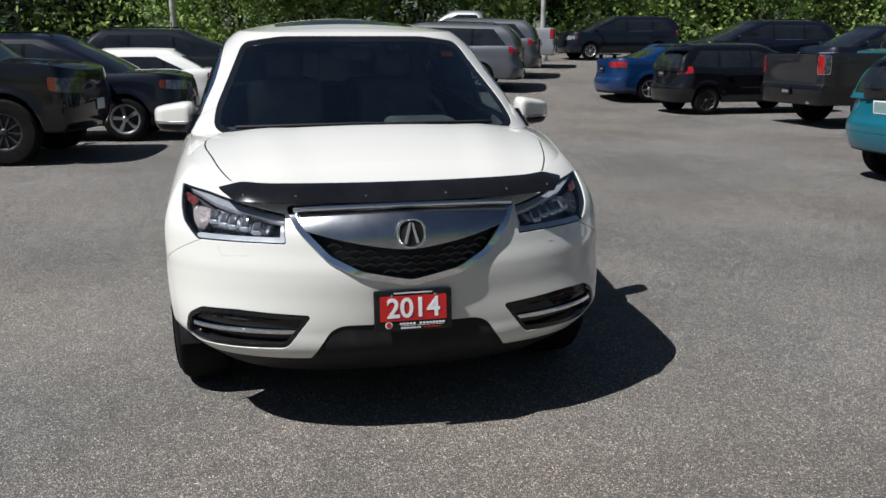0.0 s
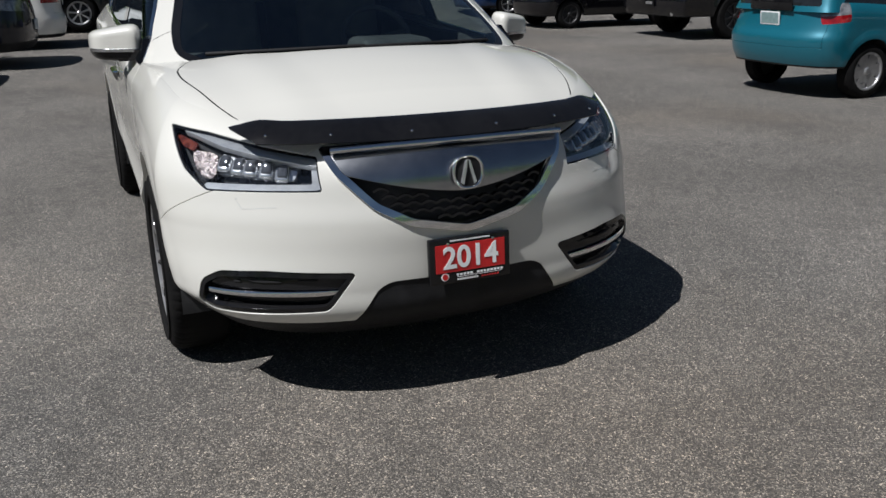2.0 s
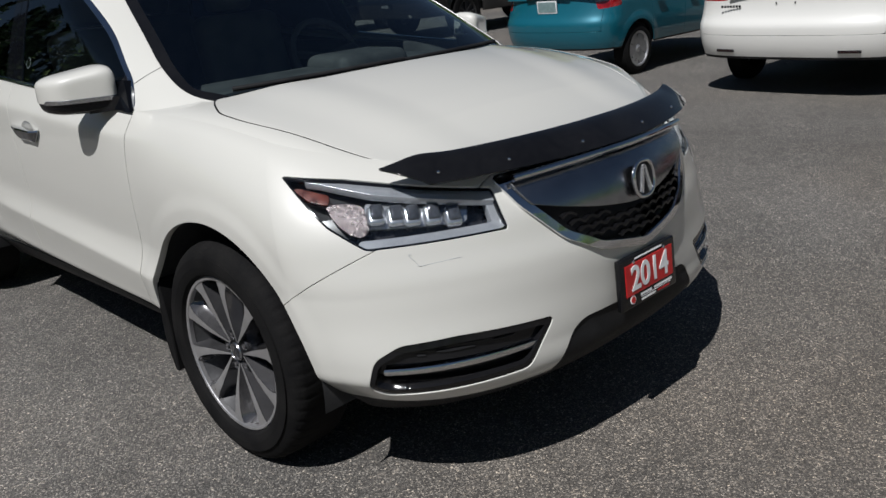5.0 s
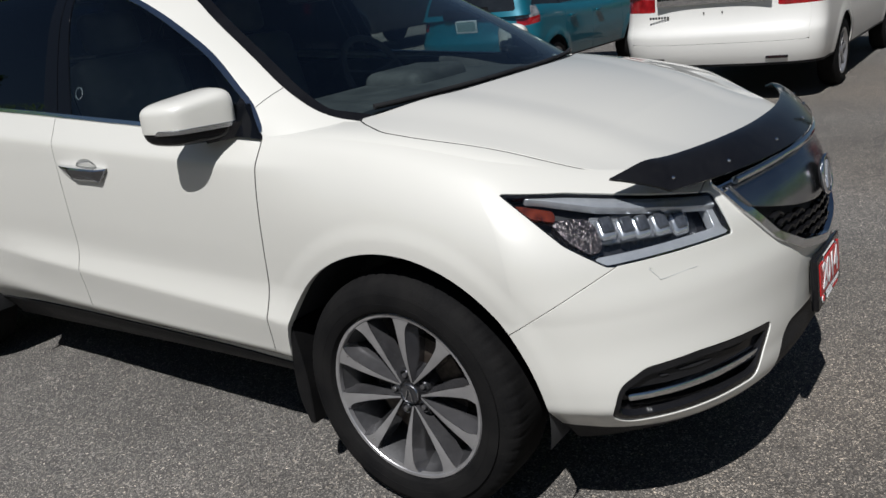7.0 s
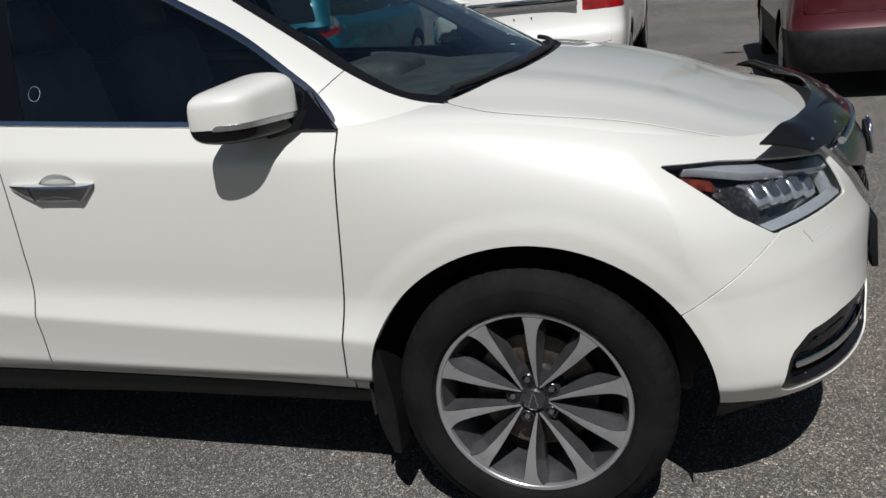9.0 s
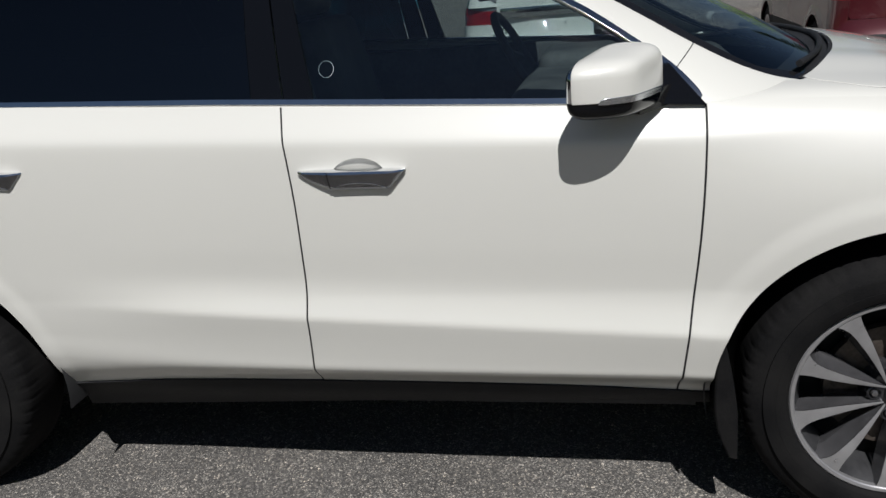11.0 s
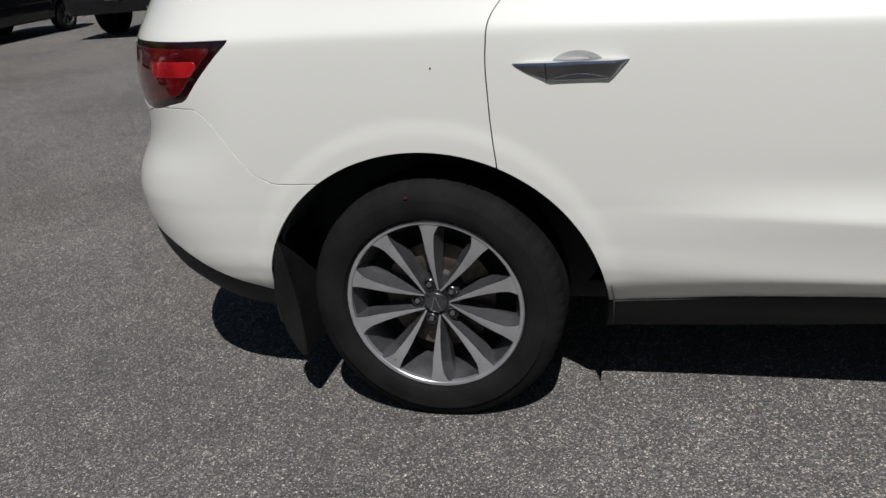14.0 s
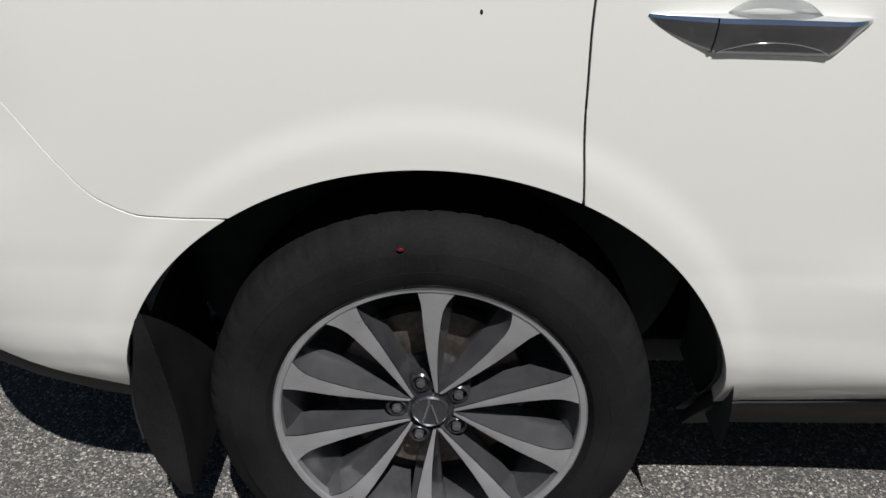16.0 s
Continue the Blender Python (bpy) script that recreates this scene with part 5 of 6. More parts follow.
def build_vehicle(name, label, category, group, spec, place, yaw):
    """spec: lengths from the front axle (y = 0, nose at -y), heights from the ground."""
    g = spec.get
    car = empty(name, label, category, group)
    W, fo, wb, ro = spec["width"] / 2, spec["front"], spec["base"], spec["rear"]
    R = spec["wheel"]
    low, hood, cowl_y, cowl_z, belt_z = g("low", 0.2), spec["hood"], spec["cowl"], spec["cowl_z"], spec["belt"]
    end, deck_y, deck_z, roof = wb + ro, spec["deck_y"], spec["deck_z"], spec["roof"]
    body_mat, low_mat = spec["paint"], g("trim", BLACK_MATT)
    flat = lambda v: (lambda z: np.full_like(z, v))
    top = curve([-fo, -fo + 0.12, cowl_y - 0.35, cowl_y + 0.2, wb * 0.7, deck_y, end - 0.12, end], [hood - 0.05, hood, cowl_z - 0.04, belt_z - 0.02, belt_z, deck_z, deck_z - 0.01, deck_z - 0.03])
    nz = curve([low - 0.05, low + 0.08, low + 0.28, hood - 0.12, hood + 0.4], [-fo + 0.12, -fo + 0.03, -fo, -fo + 0.04, -fo + 0.22])
    slope = g("back_slope", 0.06)
    tz = curve([low - 0.05, low + 0.1, low + 0.30, low + 0.40, deck_z, deck_z + 0.5], [end - 0.10, end - 0.03, end, end - 0.04, end - slope, end - slope - 0.1])
    prof = curve([low - 0.05, low + 0.05, low + 0.3, low + 0.55, 1.4], [W - 0.06, W - 0.035, W - 0.005, W, W])
    shoulder = g("shoulder", 0.08)

    def half(y, z):
        q = np.clip((z - 0.6) / np.maximum(top(y) - 0.6, 0.1), 0, 1)
        x = prof(z) - shoulder * q ** 5 - 0.012 * np.sin(np.pi * q) ** 2
        for cy in (0.0, wb):
            k = np.clip((R + 0.17 - np.hypot(y - cy, z - R)) / 0.09, 0, 1)
            x = x + g("flare", 0.012) * k * k * (3 - 2 * k)
        return x

    cf, cr = g("nose_round", 0.5), g("tail_round", 0.35)
    p = ring(nz, tz, half, flat(low), top, flat(2.3), flat(g("tail_n", 2.8)), cf, cr, (26, 84, 22), 34)
    s = grid_sheet(p)
    if ((s.v - s.v.mean(0)) * s.n)[:, :2].sum() < 0:
        s.n, s.f = -s.n, [f[::-1] for f in s.f]
    for cy in (0.0, wb):
        _, s = split(s, np.maximum(np.hypot(s.y - cy, s.z - R) - R - g("arch", 0.055), 0.5 * W - np.abs(s.x)))
    lamp = spec["tail_lamp"]
    lamp_d = lambda q: np.maximum.reduce([lamp[0] + g("lamp_lean", 0.0) * (lamp[2] - q.z) - np.abs(q.x), lamp[1] + g("lamp_rise", 0.0) * (end - q.y) - q.z, q.z - lamp[2], end - lamp[3] - q.y])
    tails, s = split(s, np.where(s.y > wb, lamp_d(s), 9))
    for side in (1, -1):
        q = keep(tails, tails.x * side)
        t = new("tail_light")
        t.parent = car
        if g("lamp_rim"):
            panel("lamp_rim", keep(q, -0.012 - lamp_d(q)), CHROME, t, "bright rim", 0.01, 0.004)
            side_lens = keep(q, np.maximum(lamp_d(q) + 0.010, q.y - end + 0.09))
            panel("smoked_lens", side_lens, DARK_LAMP, t, "smoked lens", 0.008, 0.002)
        if lamp[4]:
            a, b = split(q, q.z - lamp[1] - lamp[4] * (lamp[2] - lamp[1]) - g("lamp_split", 0.25) * (end - q.y))
            panel("red_lens", a, RED_LENS, t, "red lens", 0.01)
            panel("clear_lens", b, CLEAR_LAMP, t, "clear lens", 0.01)
        else:
            panel("red_lens", q, RED_LENS, t, "red lens", 0.01)
    for y0, z0, w0, h0, mat in g("decals", ()):
        dq = keep(s, np.maximum.reduce([np.abs(s.y - y0) - w0, np.abs(s.z - z0) - h0, 0.4 + s.x]))
        if dq.f:
            panel("decal_bar", dq, mat, car, "plain decal bar", 0.0, 0.002)
    hl = g("head_lamp", (0.45 * W, hood - 0.22, hood - 0.06, 0.42))
    d = np.where(s.y < 0, np.maximum.reduce([hl[0] - np.abs(s.x), hl[1] + 0.12 * (s.y + fo) - s.z, s.z - hl[2] - 0.05 * (s.y + fo), s.y + fo - hl[3]]), 9)
    heads, s = split(s, d)
    for side in (1, -1):
        q = keep(heads, heads.x * side)
        h = new("headlight")
        h.parent = car
        a, b = split(q, -(q.y + fo - hl[3] + 0.10))
        panel("clear_lens", b, g("lamp_paint", CLEAR_LAMP), h, "clear lens", 0.01)
        if a.f:
            panel("side_marker", a, AMBER, h, "amber side marker", 0.01)
    d = np.where(s.y < 0, np.maximum.reduce([np.abs(s.x) - 0.42 * W, hood - 0.26 - s.z, s.z - hood + 0.08]), 9)
    gr, s = split(s, d)
    if gr.f:
        panel("grille", gr, BLACK_GLOSS, car, "", 0.02, -0.01)
    cl, s = split(s, s.z - g("clad", low + 0.06))
    panel("lower_trim", cl, low_mat, car, "", 0.01)
    bz = g("bumper", 0.66)
    rear_b, s = split(s, np.where(s.y > wb, np.maximum(s.z - bz, wb + R + 0.04 - s.y), 9))
    panel("rear_bumper", rear_b, g("bumper_paint", body_mat), car, "", 0.012)
    front_b, s = split(s, np.where(s.y < 0, np.maximum(s.z - bz, s.y + R + 0.06), 9))
    panel("front_bumper", front_b, g("bumper_paint", body_mat), car, "", 0.012)
    tw = W - 0.13
    gate, s = split(s, np.where(s.y > end - 0.4, np.maximum(np.abs(s.x) - tw + 0.004, bz + 0.006 - s.z), 9))
    panel("tailgate", gate, body_mat, car, "", 0.012)
    _, s = split(s, np.where(s.y > end - 0.4, np.abs(s.x) - tw, 9))
    door = spec["doors"]
    todo, gap = s, 0.003
    for nm, y1 in zip(("front_fender", "front_door", *(("rear_door",) if len(door) > 2 else ()), "quarter_panel"), [*door, None]):
        if y1 is None:
            q0 = todo
        else:
            e = todo.y - y1
            q0 = keep(todo, e + gap)
            todo = keep(todo, gap - e)
        for side in (1, -1):
            q = keep(q0, q0.x * side)
            if q.f:
                ob = panel(nm, q, body_mat, car, "", 0.012)
                if "door" in nm:
                    k = -1 if side > 0 else 1
                    box_part("door_handle", (0.035, 0.17, 0.028), pose(k * (W + 0.008), y1 - 0.17, belt_z - 0.13), g("handle", body_mat), ob, "", 0.01)
    crown = curve([-fo, -fo + 0.4, cowl_y, end], [0.01, 0.05, 0.05, 0.02])
    lid = lid_sheet(p[:, -1], crown, 12)
    pickup = g("bed")
    hood_s, rest = split(lid, np.maximum(lid.y - cowl_y - 0.35, -9))
    panel("hood", hood_s, body_mat, car, "", 0.012)
    if pickup:
        bed_y = pickup
        inner = grid_sheet(ring(lambda z: nz(z) + 0.06, lambda z: tz(z) - 0.06, lambda y, z: half(y, z) - 0.06, flat(0.75), lambda y: top(y) - 0.004, flat(2.3), flat(5.0), cf, 0.1, (8, 40, 12), 6))
        inner = keep(inner, bed_y - inner.y)
        part_from("bed_liner", inner.v, inner.f, DARK_VOID, car)
        box_part("bed_floor", (W * 1.8, end - bed_y - 0.05, 0.05), pose(0, (end + bed_y) / 2 - 0.03, 0.78), DARK_VOID, car)
    else:
        deck = keep(rest, deck_y - 0.3 - rest.y)
        if deck.f:
            panel("rear_deck", deck, body_mat, car, "", 0.012)
    # greenhouse
    r0, r1, back_y = spec["roof_front"], spec["roof_rear"], spec["back_y"]
    ws = curve([cowl_z - 0.08, cowl_z, roof - 0.10, roof], [cowl_y - 0.12, cowl_y, r0 - 0.12, r0 + 0.10])
    bk = curve([belt_z - 0.1, belt_z, roof - 0.10, roof], [back_y + 0.03, back_y, r1 + 0.10, r1 - 0.06])
    lean = g("lean", 0.20)
    sx = curve([belt_z - 0.1, belt_z, roof - 0.12, roof - 0.04, roof], [W - shoulder + 0.02, W - shoulder - 0.01, W - shoulder - lean + 0.035, W - shoulder - lean - 0.03, W - shoulder - lean - 0.12])
    rz = lambda y: roof - 0.05 * np.clip((np.abs(y - (r0 + r1) / 2) / ((r1 - r0) / 2 + 0.3)), 0, 1.3) ** 2.5
    pg = ring(ws, bk, lambda y, z: sx(z), lambda y: np.minimum(top(y), belt_z) - 0.03, rz, flat(2.3), flat(g("back_n", 3.2)), g("ws_round", 0.40), 0.22, (24, 60, 18), 26)
    s = grid_sheet(pg)
    if ((s.v - s.v.mean(0)) * s.n)[:, :2].sum() < 0:
        s.n, s.f = -s.n, [f[::-1] for f in s.f]
    hx = lambda z: sx(z) - 0.085
    wind, s = split(s, np.where(s.y < r0 + 0.3, np.maximum.reduce([np.abs(s.x) - hx(s.z), s.z - roof + 0.09]), 9))
    panel("windshield", wind, GLASS_DARK, car, "", 0.006, -0.003)
    bw, s = split(s, np.where(s.y > r1 - 0.5, np.maximum.reduce([np.abs(s.x) - hx(s.z) + g("back_trim", 0.02), s.z - roof + g("back_top", 0.12), belt_z + g("back_low", 0.03) - s.z]), 9))
    if bw.f:
        panel("rear_window", bw, GLASS_DARK, car, "", 0.006, -0.003)
    z0, z1 = belt_z + 0.03, roof - 0.13
    a0 = lambda z: cowl_y + 0.33 + (r0 - cowl_y + 0.12) * (z - z0) / (z1 - z0)
    a1 = lambda z: back_y - g("pillar", 0.25) - (back_y - r1 - 0.02) * np.clip((z - z0) / (z1 - z0), 0, 1)
    side_d = np.maximum.reduce([z0 - s.z, s.z - z1, a0(s.z) - s.y, s.y - a1(s.z), 0.4 - np.abs(s.x)])
    sw, s = split(s, side_d)
    posts = g("posts", (door[1],) if len(door) < 3 else (door[1], door[2]))
    for side in (1, -1):
        q = keep(sw, sw.x * side)
        for y0, y1 in zip((-9, *posts), (*posts, 99)):
            w = keep(q, np.maximum(y0 + 0.03 - q.y, q.y - y1 + 0.03))
            if w.f:
                panel("side_window", w, GLASS_DARK, car, "", 0.006, -0.002)
            if y1 < 90:
                w = keep(q, np.abs(q.y - y1) - 0.03)
                panel("window_post", w, BLACK_GLOSS, car, "", 0.006, -0.001)
    if g("chrome"):
        ch = keep(s, np.maximum.reduce([np.abs(s.z - z0 + 0.008) - 0.008, 0.4 - np.abs(s.x), cowl_y + 0.3 - s.y, s.y - back_y + 0.2]))
        if ch.f:
            for side in (1, -1):
                panel("window_trim", keep(ch, ch.x * side), CHROME, car, "chrome trim", 0.004, 0.003)
    panel("roof_frame", s, body_mat, car, "", 0.008)
    rl = lid_sheet(pg[:, -1], curve([r0 - 0.3, r0 + 0.2, r1 - 0.2, r1 + 0.4], [0.02, 0.05, 0.05, 0.02]), 12)
    panel("roof", rl, body_mat, car, "", 0.008)
    if g("rails"):
        for side in (-1, 1):
            x = side * (W - shoulder - lean - 0.08)
            tube_part("roof_rail", [(x, r0 + 0.15, roof - 0.03), (x, r0 + 0.22, roof + 0.045), (x, r1 - 0.35, roof + 0.045), (x, r1 - 0.25, roof - 0.03)], 0.014, BLACK_GLOSS, car)
    if g("spoiler"):
        sp = spec["spoiler"]
        box_part("spoiler", (2 * W - 0.4, 0.20, 0.03), pose(0, sp[0], sp[1], sp[2]), g("spoiler_paint", body_mat), car, "", 0.012)
        if sp[1] < roof - 0.2:
            for x in (-0.45, 0.45):
                box_part("spoiler_foot", (0.05, 0.10, 0.08), pose(x, sp[0], sp[1] - 0.05), g("spoiler_paint", body_mat), car, "", 0.01)
    # mirrors, plate, underside, wheels
    for side in (-1, 1):
        bm = bmesh.new()
        bmesh.ops.create_uvsphere(bm, u_segments=16, v_segments=10, radius=1, matrix=pose(side * (W + 0.10), cowl_y + 0.50, belt_z + 0.10) @ Matrix.Diagonal((0.115, 0.07, 0.078, 1)))
        mm = part("door_mirror", bm, body_mat, car)
        bm = bmesh.new()
        bar(bm, (side * (W - 0.09), cowl_y + 0.50, belt_z + 0.03), (side * (W + 0.05), cowl_y + 0.50, belt_z + 0.07), 0.05, 0.04)
        part("mirror_foot", bm, BLACK_GLOSS, mm)
    pz = g("plate", 0.85)
    py = float(tz(np.array([pz]))[0])
    ppl = new("rear_plate")
    ppl.parent = car
    pm = pose(0, py + 0.016, pz, 90 + math.degrees(math.atan2(slope, max(deck_z - 0.6, 0.3))) * 0.5, 0, 180)
    if g("no_plate"):
        for sx in (-0.09, 0.09):
            box_part("screw_hole", (0.012, 0.02, 0.006), pm @ pose(sx, 0.02, -0.012), BLACK_MATT, ppl, "", 0.002)
    if g("plate_recess"):
        box_part("plate_recess", (*spec["plate_recess"], 0.02), pm @ pose(0, g("recess_up", 0.05), -0.006), g("recess_paint", body_mat), ppl, "", 0.01)
    if not g("no_plate"):
        box_part("plate_face", (0.30, 0.15, 0.012), pm @ pose(0, 0, 0.008), g("plate_paint", PLATE_GREY), ppl, "", 0.003)
    if g("plate_inner"):
        box_part("plate_field", (0.265, 0.118, 0.002), pm @ pose(0, 0.004, 0.0155), g("plate_inner"), ppl, "", 0)
    if g("plate_bars", True) and not g("no_plate"):
        box_part("plate_bar", (0.20, 0.05, 0.002), pm @ pose(0, 0, 0.0155), g("bar_paint", ALLOY), ppl, "", 0)
    for bx, bz2, bw, bh in g("badges", ()):
        by = float(tz(np.array([bz2]))[0])
        box_part("badge_bar", (bw, 0.003, bh), pose(bx, by + 0.0005, bz2, 0, 0, 0), BLACK_GLOSS, car, "", 0.001)
    for rx, rz, rw in g("reflectors", ()):
        ry = float(tz(np.array([rz]))[0]) - cr * (1 - (1 - (abs(rx) / W) ** g("tail_n", 2.8)) ** (1 / g("tail_n", 2.8)))
        turn = math.degrees(math.atan(0.5 * (abs(rx) / W) ** 2)) * (1 if rx < 0 else -1)
        rf = box_part("bumper_reflector", (rw, 0.012, 0.026), pose(rx, ry + 0.002, rz, 0, 0, turn), BLACK_MATT, car, "dark red bumper reflector", 0.004)
        box_part("reflector_lens", (rw * 0.8, 0.006, 0.016), pose(rx, ry + 0.009, rz, 0, 0, turn), DARK_RED, rf, "", 0.002)
    front_plate = g("front_plate")
    if front_plate:
        box_part("front_plate_face", (0.30, 0.15, 0.012), pose(0, -fo - 0.012, front_plate, 90, 0, 0), PLATE_GREY, car, "", 0.003)
    under = grid_sheet(ring(lambda z: nz(z) + 0.1, lambda z: tz(z) - 0.1, lambda y, z: half(y, z) - 0.05, flat(low + 0.03), lambda y: top(y) - 0.06 if not pickup else np.minimum(top(y) - 0.06, 0.78), flat(2.3), flat(2.8), cf, cr, (12, 60, 12), 10))
    for cy in (0.0, wb):
        _, under = split(under, np.maximum(np.hypot(under.y - cy, under.z - R) - R - 0.05, 0.5 * W - np.abs(under.x)))
    part_from("inner_body", under.v, under.f, DARK_VOID, car)
    box_part("floor_pan", (2 * W - 0.5, end + fo - 0.3, 0.08), pose(0, (end - fo) / 2, low + 0.07), DARK_VOID, car)
    box_part("axle_housing", (2 * W - 0.6, wb + 2 * R, 2 * R - low - 0.05), pose(0, wb / 2, R + low / 2 + 0.04), DARK_VOID, car)
    if g("exhaust"):
        tube_part("tail_pipe", [(-W * 0.55, end - 0.5, low + 0.08), (-W * 0.62, end - 0.05, low + 0.05)], 0.04, CHROME, car)
    wheel = simple_wheel(R, spec["rim"], g("tyre_width", 0.2), g("wheel_paint", ALLOY), g("spokes", 7), g("spoke_width", 0.022))
    first = True
    for cy in (0.0, wb):
        for side in (-1, 1):
            w = wheel if first else copy_thing(wheel, Matrix())
            first = False
            w.matrix_basis = pose(side * (W - 0.11), cy, R, 20 * cy + 11 * side, 0, 0 if side < 0 else 180)
            w.parent = car
    x, y = place
    turned = pose(0, 0, 0, 0, 0, yaw)
    rear_axle = Vector((x, y, 0)) + turned @ Vector((0, wb, 0))
    z0, z1 = (float(ground_z(np.array(a), np.array(b))) for a, b in ((x, y), (rear_axle.x, rear_axle.y)))
    car.matrix_world = pose(x, y, z0, math.degrees(math.atan2(z1 - z0, wb)), 0, yaw)
    return car


# ---- trees, poles ----
def leaf_material(name, dark, light):
    m = mottled(name, dark, light, 0.9, 0.55, 0.0, scale2=6)
    t, b = m.node_tree, m.node_tree.nodes["Principled BSDF"]
    ramp = b.inputs["Base Color"].links[0].from_node
    geo = t.nodes.new("ShaderNodeNewGeometry")
    hsv = node(m, "ShaderNodeHueSaturation")
    mr = t.nodes.new("ShaderNodeMapRange")
    mr.inputs[3].default_value, mr.inputs[4].default_value = 0.55, 1.45
    t.links.new(geo.outputs["Random Per Island"], mr.inputs[0])
    t.links.new(mr.outputs[0], hsv.inputs["Value"])
    t.links.new(ramp.outputs[0], hsv.inputs["Color"])
    t.links.new(hsv.outputs[0], b.inputs["Base Color"])
    tr = node(m, "ShaderNodeBsdfTranslucent")
    mix = node(m, "ShaderNodeMixShader", Fac=0.5)
    t.links.new(hsv.outputs[0], tr.inputs[0])
    t.links.new(b.outputs[0], mix.inputs[1])
    t.links.new(tr.outputs[0], mix.inputs[2])
    t.links.new(mix.outputs[0], t.nodes["Material Output"].inputs[0])
    return m


BARK = mottled("bark", (0.05, 0.04, 0.032), (0.14, 0.12, 0.10), 6, 0.9, 0.6, scale2=40)
LEAF = leaf_material("broad_leaf", (0.12, 0.22, 0.055), (0.32, 0.47, 0.14))
LEAF_B = leaf_material("pale_leaf", (0.18, 0.29, 0.075), (0.38, 0.50, 0.15))
NEEDLE = leaf_material("spruce_needle", (0.024, 0.05, 0.024), (0.055, 0.095, 0.042))
CONCRETE = mottled("weathered_pole", (0.26, 0.26, 0.25), (0.40, 0.40, 0.38), 3, 0.7, 0.2)


def leaves_mesh(centres, sizes, rng, mat, name, flat=0.0):
    n = len(centres)
    a = rng.normal(size=(n, 3))
    a /= np.linalg.norm(a, axis=1, keepdims=True)
    b = rng.normal(size=(n, 3))
    b -= a * (a * b).sum(1, keepdims=True)
    b /= np.linalg.norm(b, axis=1, keepdims=True)
    if flat:
        a[:, 2] *= 1 - flat
        b[:, 2] *= 1 - flat
    s = sizes[:, None]
    v = np.stack([centres - a * s, centres + b * s * 0.55, centres + a * s, centres - b * s * 0.55], 1).reshape(-1, 3)
    f = [[4 * i, 4 * i + 1, 4 * i + 2, 4 * i + 3] for i in range(n)]
    return v, f


def limb(bm, a, b, r0, r1, n=6):
    a, b = Vector(a), Vector(b)
    d = (b - a).normalized()
    s = d.orthogonal().normalized()
    u = d.cross(s)
    rows = [[bm.verts.new(p + (s * math.cos(2 * math.pi * i / n) + u * math.sin(2 * math.pi * i / n)) * r) for i in range(n)] for p, r in ((a, r0), (b, r1))]
    for i in range(n):
        bm.faces.new((rows[0][i], rows[0][(i + 1) % n], rows[1][(i + 1) % n], rows[1][i]))


def broadleaf(seed, h, mat, label):
    rng = np.random.default_rng(seed)
    tree = empty("tree", label, "tree", "trees round the car park")
    bm = bmesh.new()
    limb(bm, (0, 0, -0.3), (0.1, 0, h * 0.45), 0.16, 0.11, 8)
    limb(bm, (0.1, 0, h * 0.45), (0, 0.1, h * 0.9), 0.11, 0.02, 8)
    tips = []
    for k in range(16):
        a, z = rng.uniform(0, 6.28), h * rng.uniform(0.12, 0.8)
        r = (0.27 + 0.08 * rng.random()) * h * (1 - 0.55 * abs(z / h - 0.40))
        e = (r * 0.75 * math.cos(a), r * 0.75 * math.sin(a), z + 0.12 * h)
        limb(bm, (0, 0, z), e, 0.05, 0.012, 5)
        tips.append(e)
    part("trunk", bm, BARK, tree)
    c, sz = [], []
    for e in tips + [(0, 0, h * 0.9), (0, 0, h * 0.7), (0, 0, h * 0.5)]:
        for _ in range(6):
            o = np.array(e) + rng.normal(size=3) * h * 0.075
            q = rng.normal(size=(120, 3)) * np.array((0.5, 0.5, 0.36)) * h * 0.085 + o
            c.append(q)
            sz.append(rng.uniform(0.05, 0.11, 120))
    c, sz = np.concatenate(c), np.concatenate(sz)
    k = c[:, 2] > 0.1
    v, f = leaves_mesh(c[k], sz[k], rng, mat, "crown", 0.35)
    part_from("crown", v, f, mat, tree, smooth=False)
    return tree


def spruce(seed, h, label):
    rng = np.random.default_rng(seed)
    tree = empty("tree", label, "tree", "trees round the car park")
    bm = bmesh.new()
    limb(bm, (0, 0, -0.3), (0, 0, h), 0.15, 0.01, 8)
    c, sz = [], []
    for k in range(int(h * 11)):
        z = h * (0.04 + 0.95 * (k + rng.random()) / (h * 11))
        r = (1 - z / h) * h * 0.20 * rng.uniform(0.7, 1.15) + 0.12
        a = rng.uniform(0, 6.28)
        e = np.array((r * math.cos(a), r * math.sin(a), z - r * 0.28))
        limb(bm, (0, 0, z), e, 0.02, 0.004, 4)
        t = np.linspace(0.15, 1.0, 24)[:, None]
        q = np.array((0, 0, z)) * (1 - t) + e * t + rng.normal(size=(24, 3)) * 0.10
        c.append(q)
        sz.append(rng.uniform(0.10, 0.22, 24))
    part("trunk", bm, BARK, tree)
    v, f = leaves_mesh(np.concatenate(c), np.concatenate(sz), rng, NEEDLE, "crown", 0.45)
    part_from("crown", v, f, NEEDLE, tree, smooth=False)
    return tree


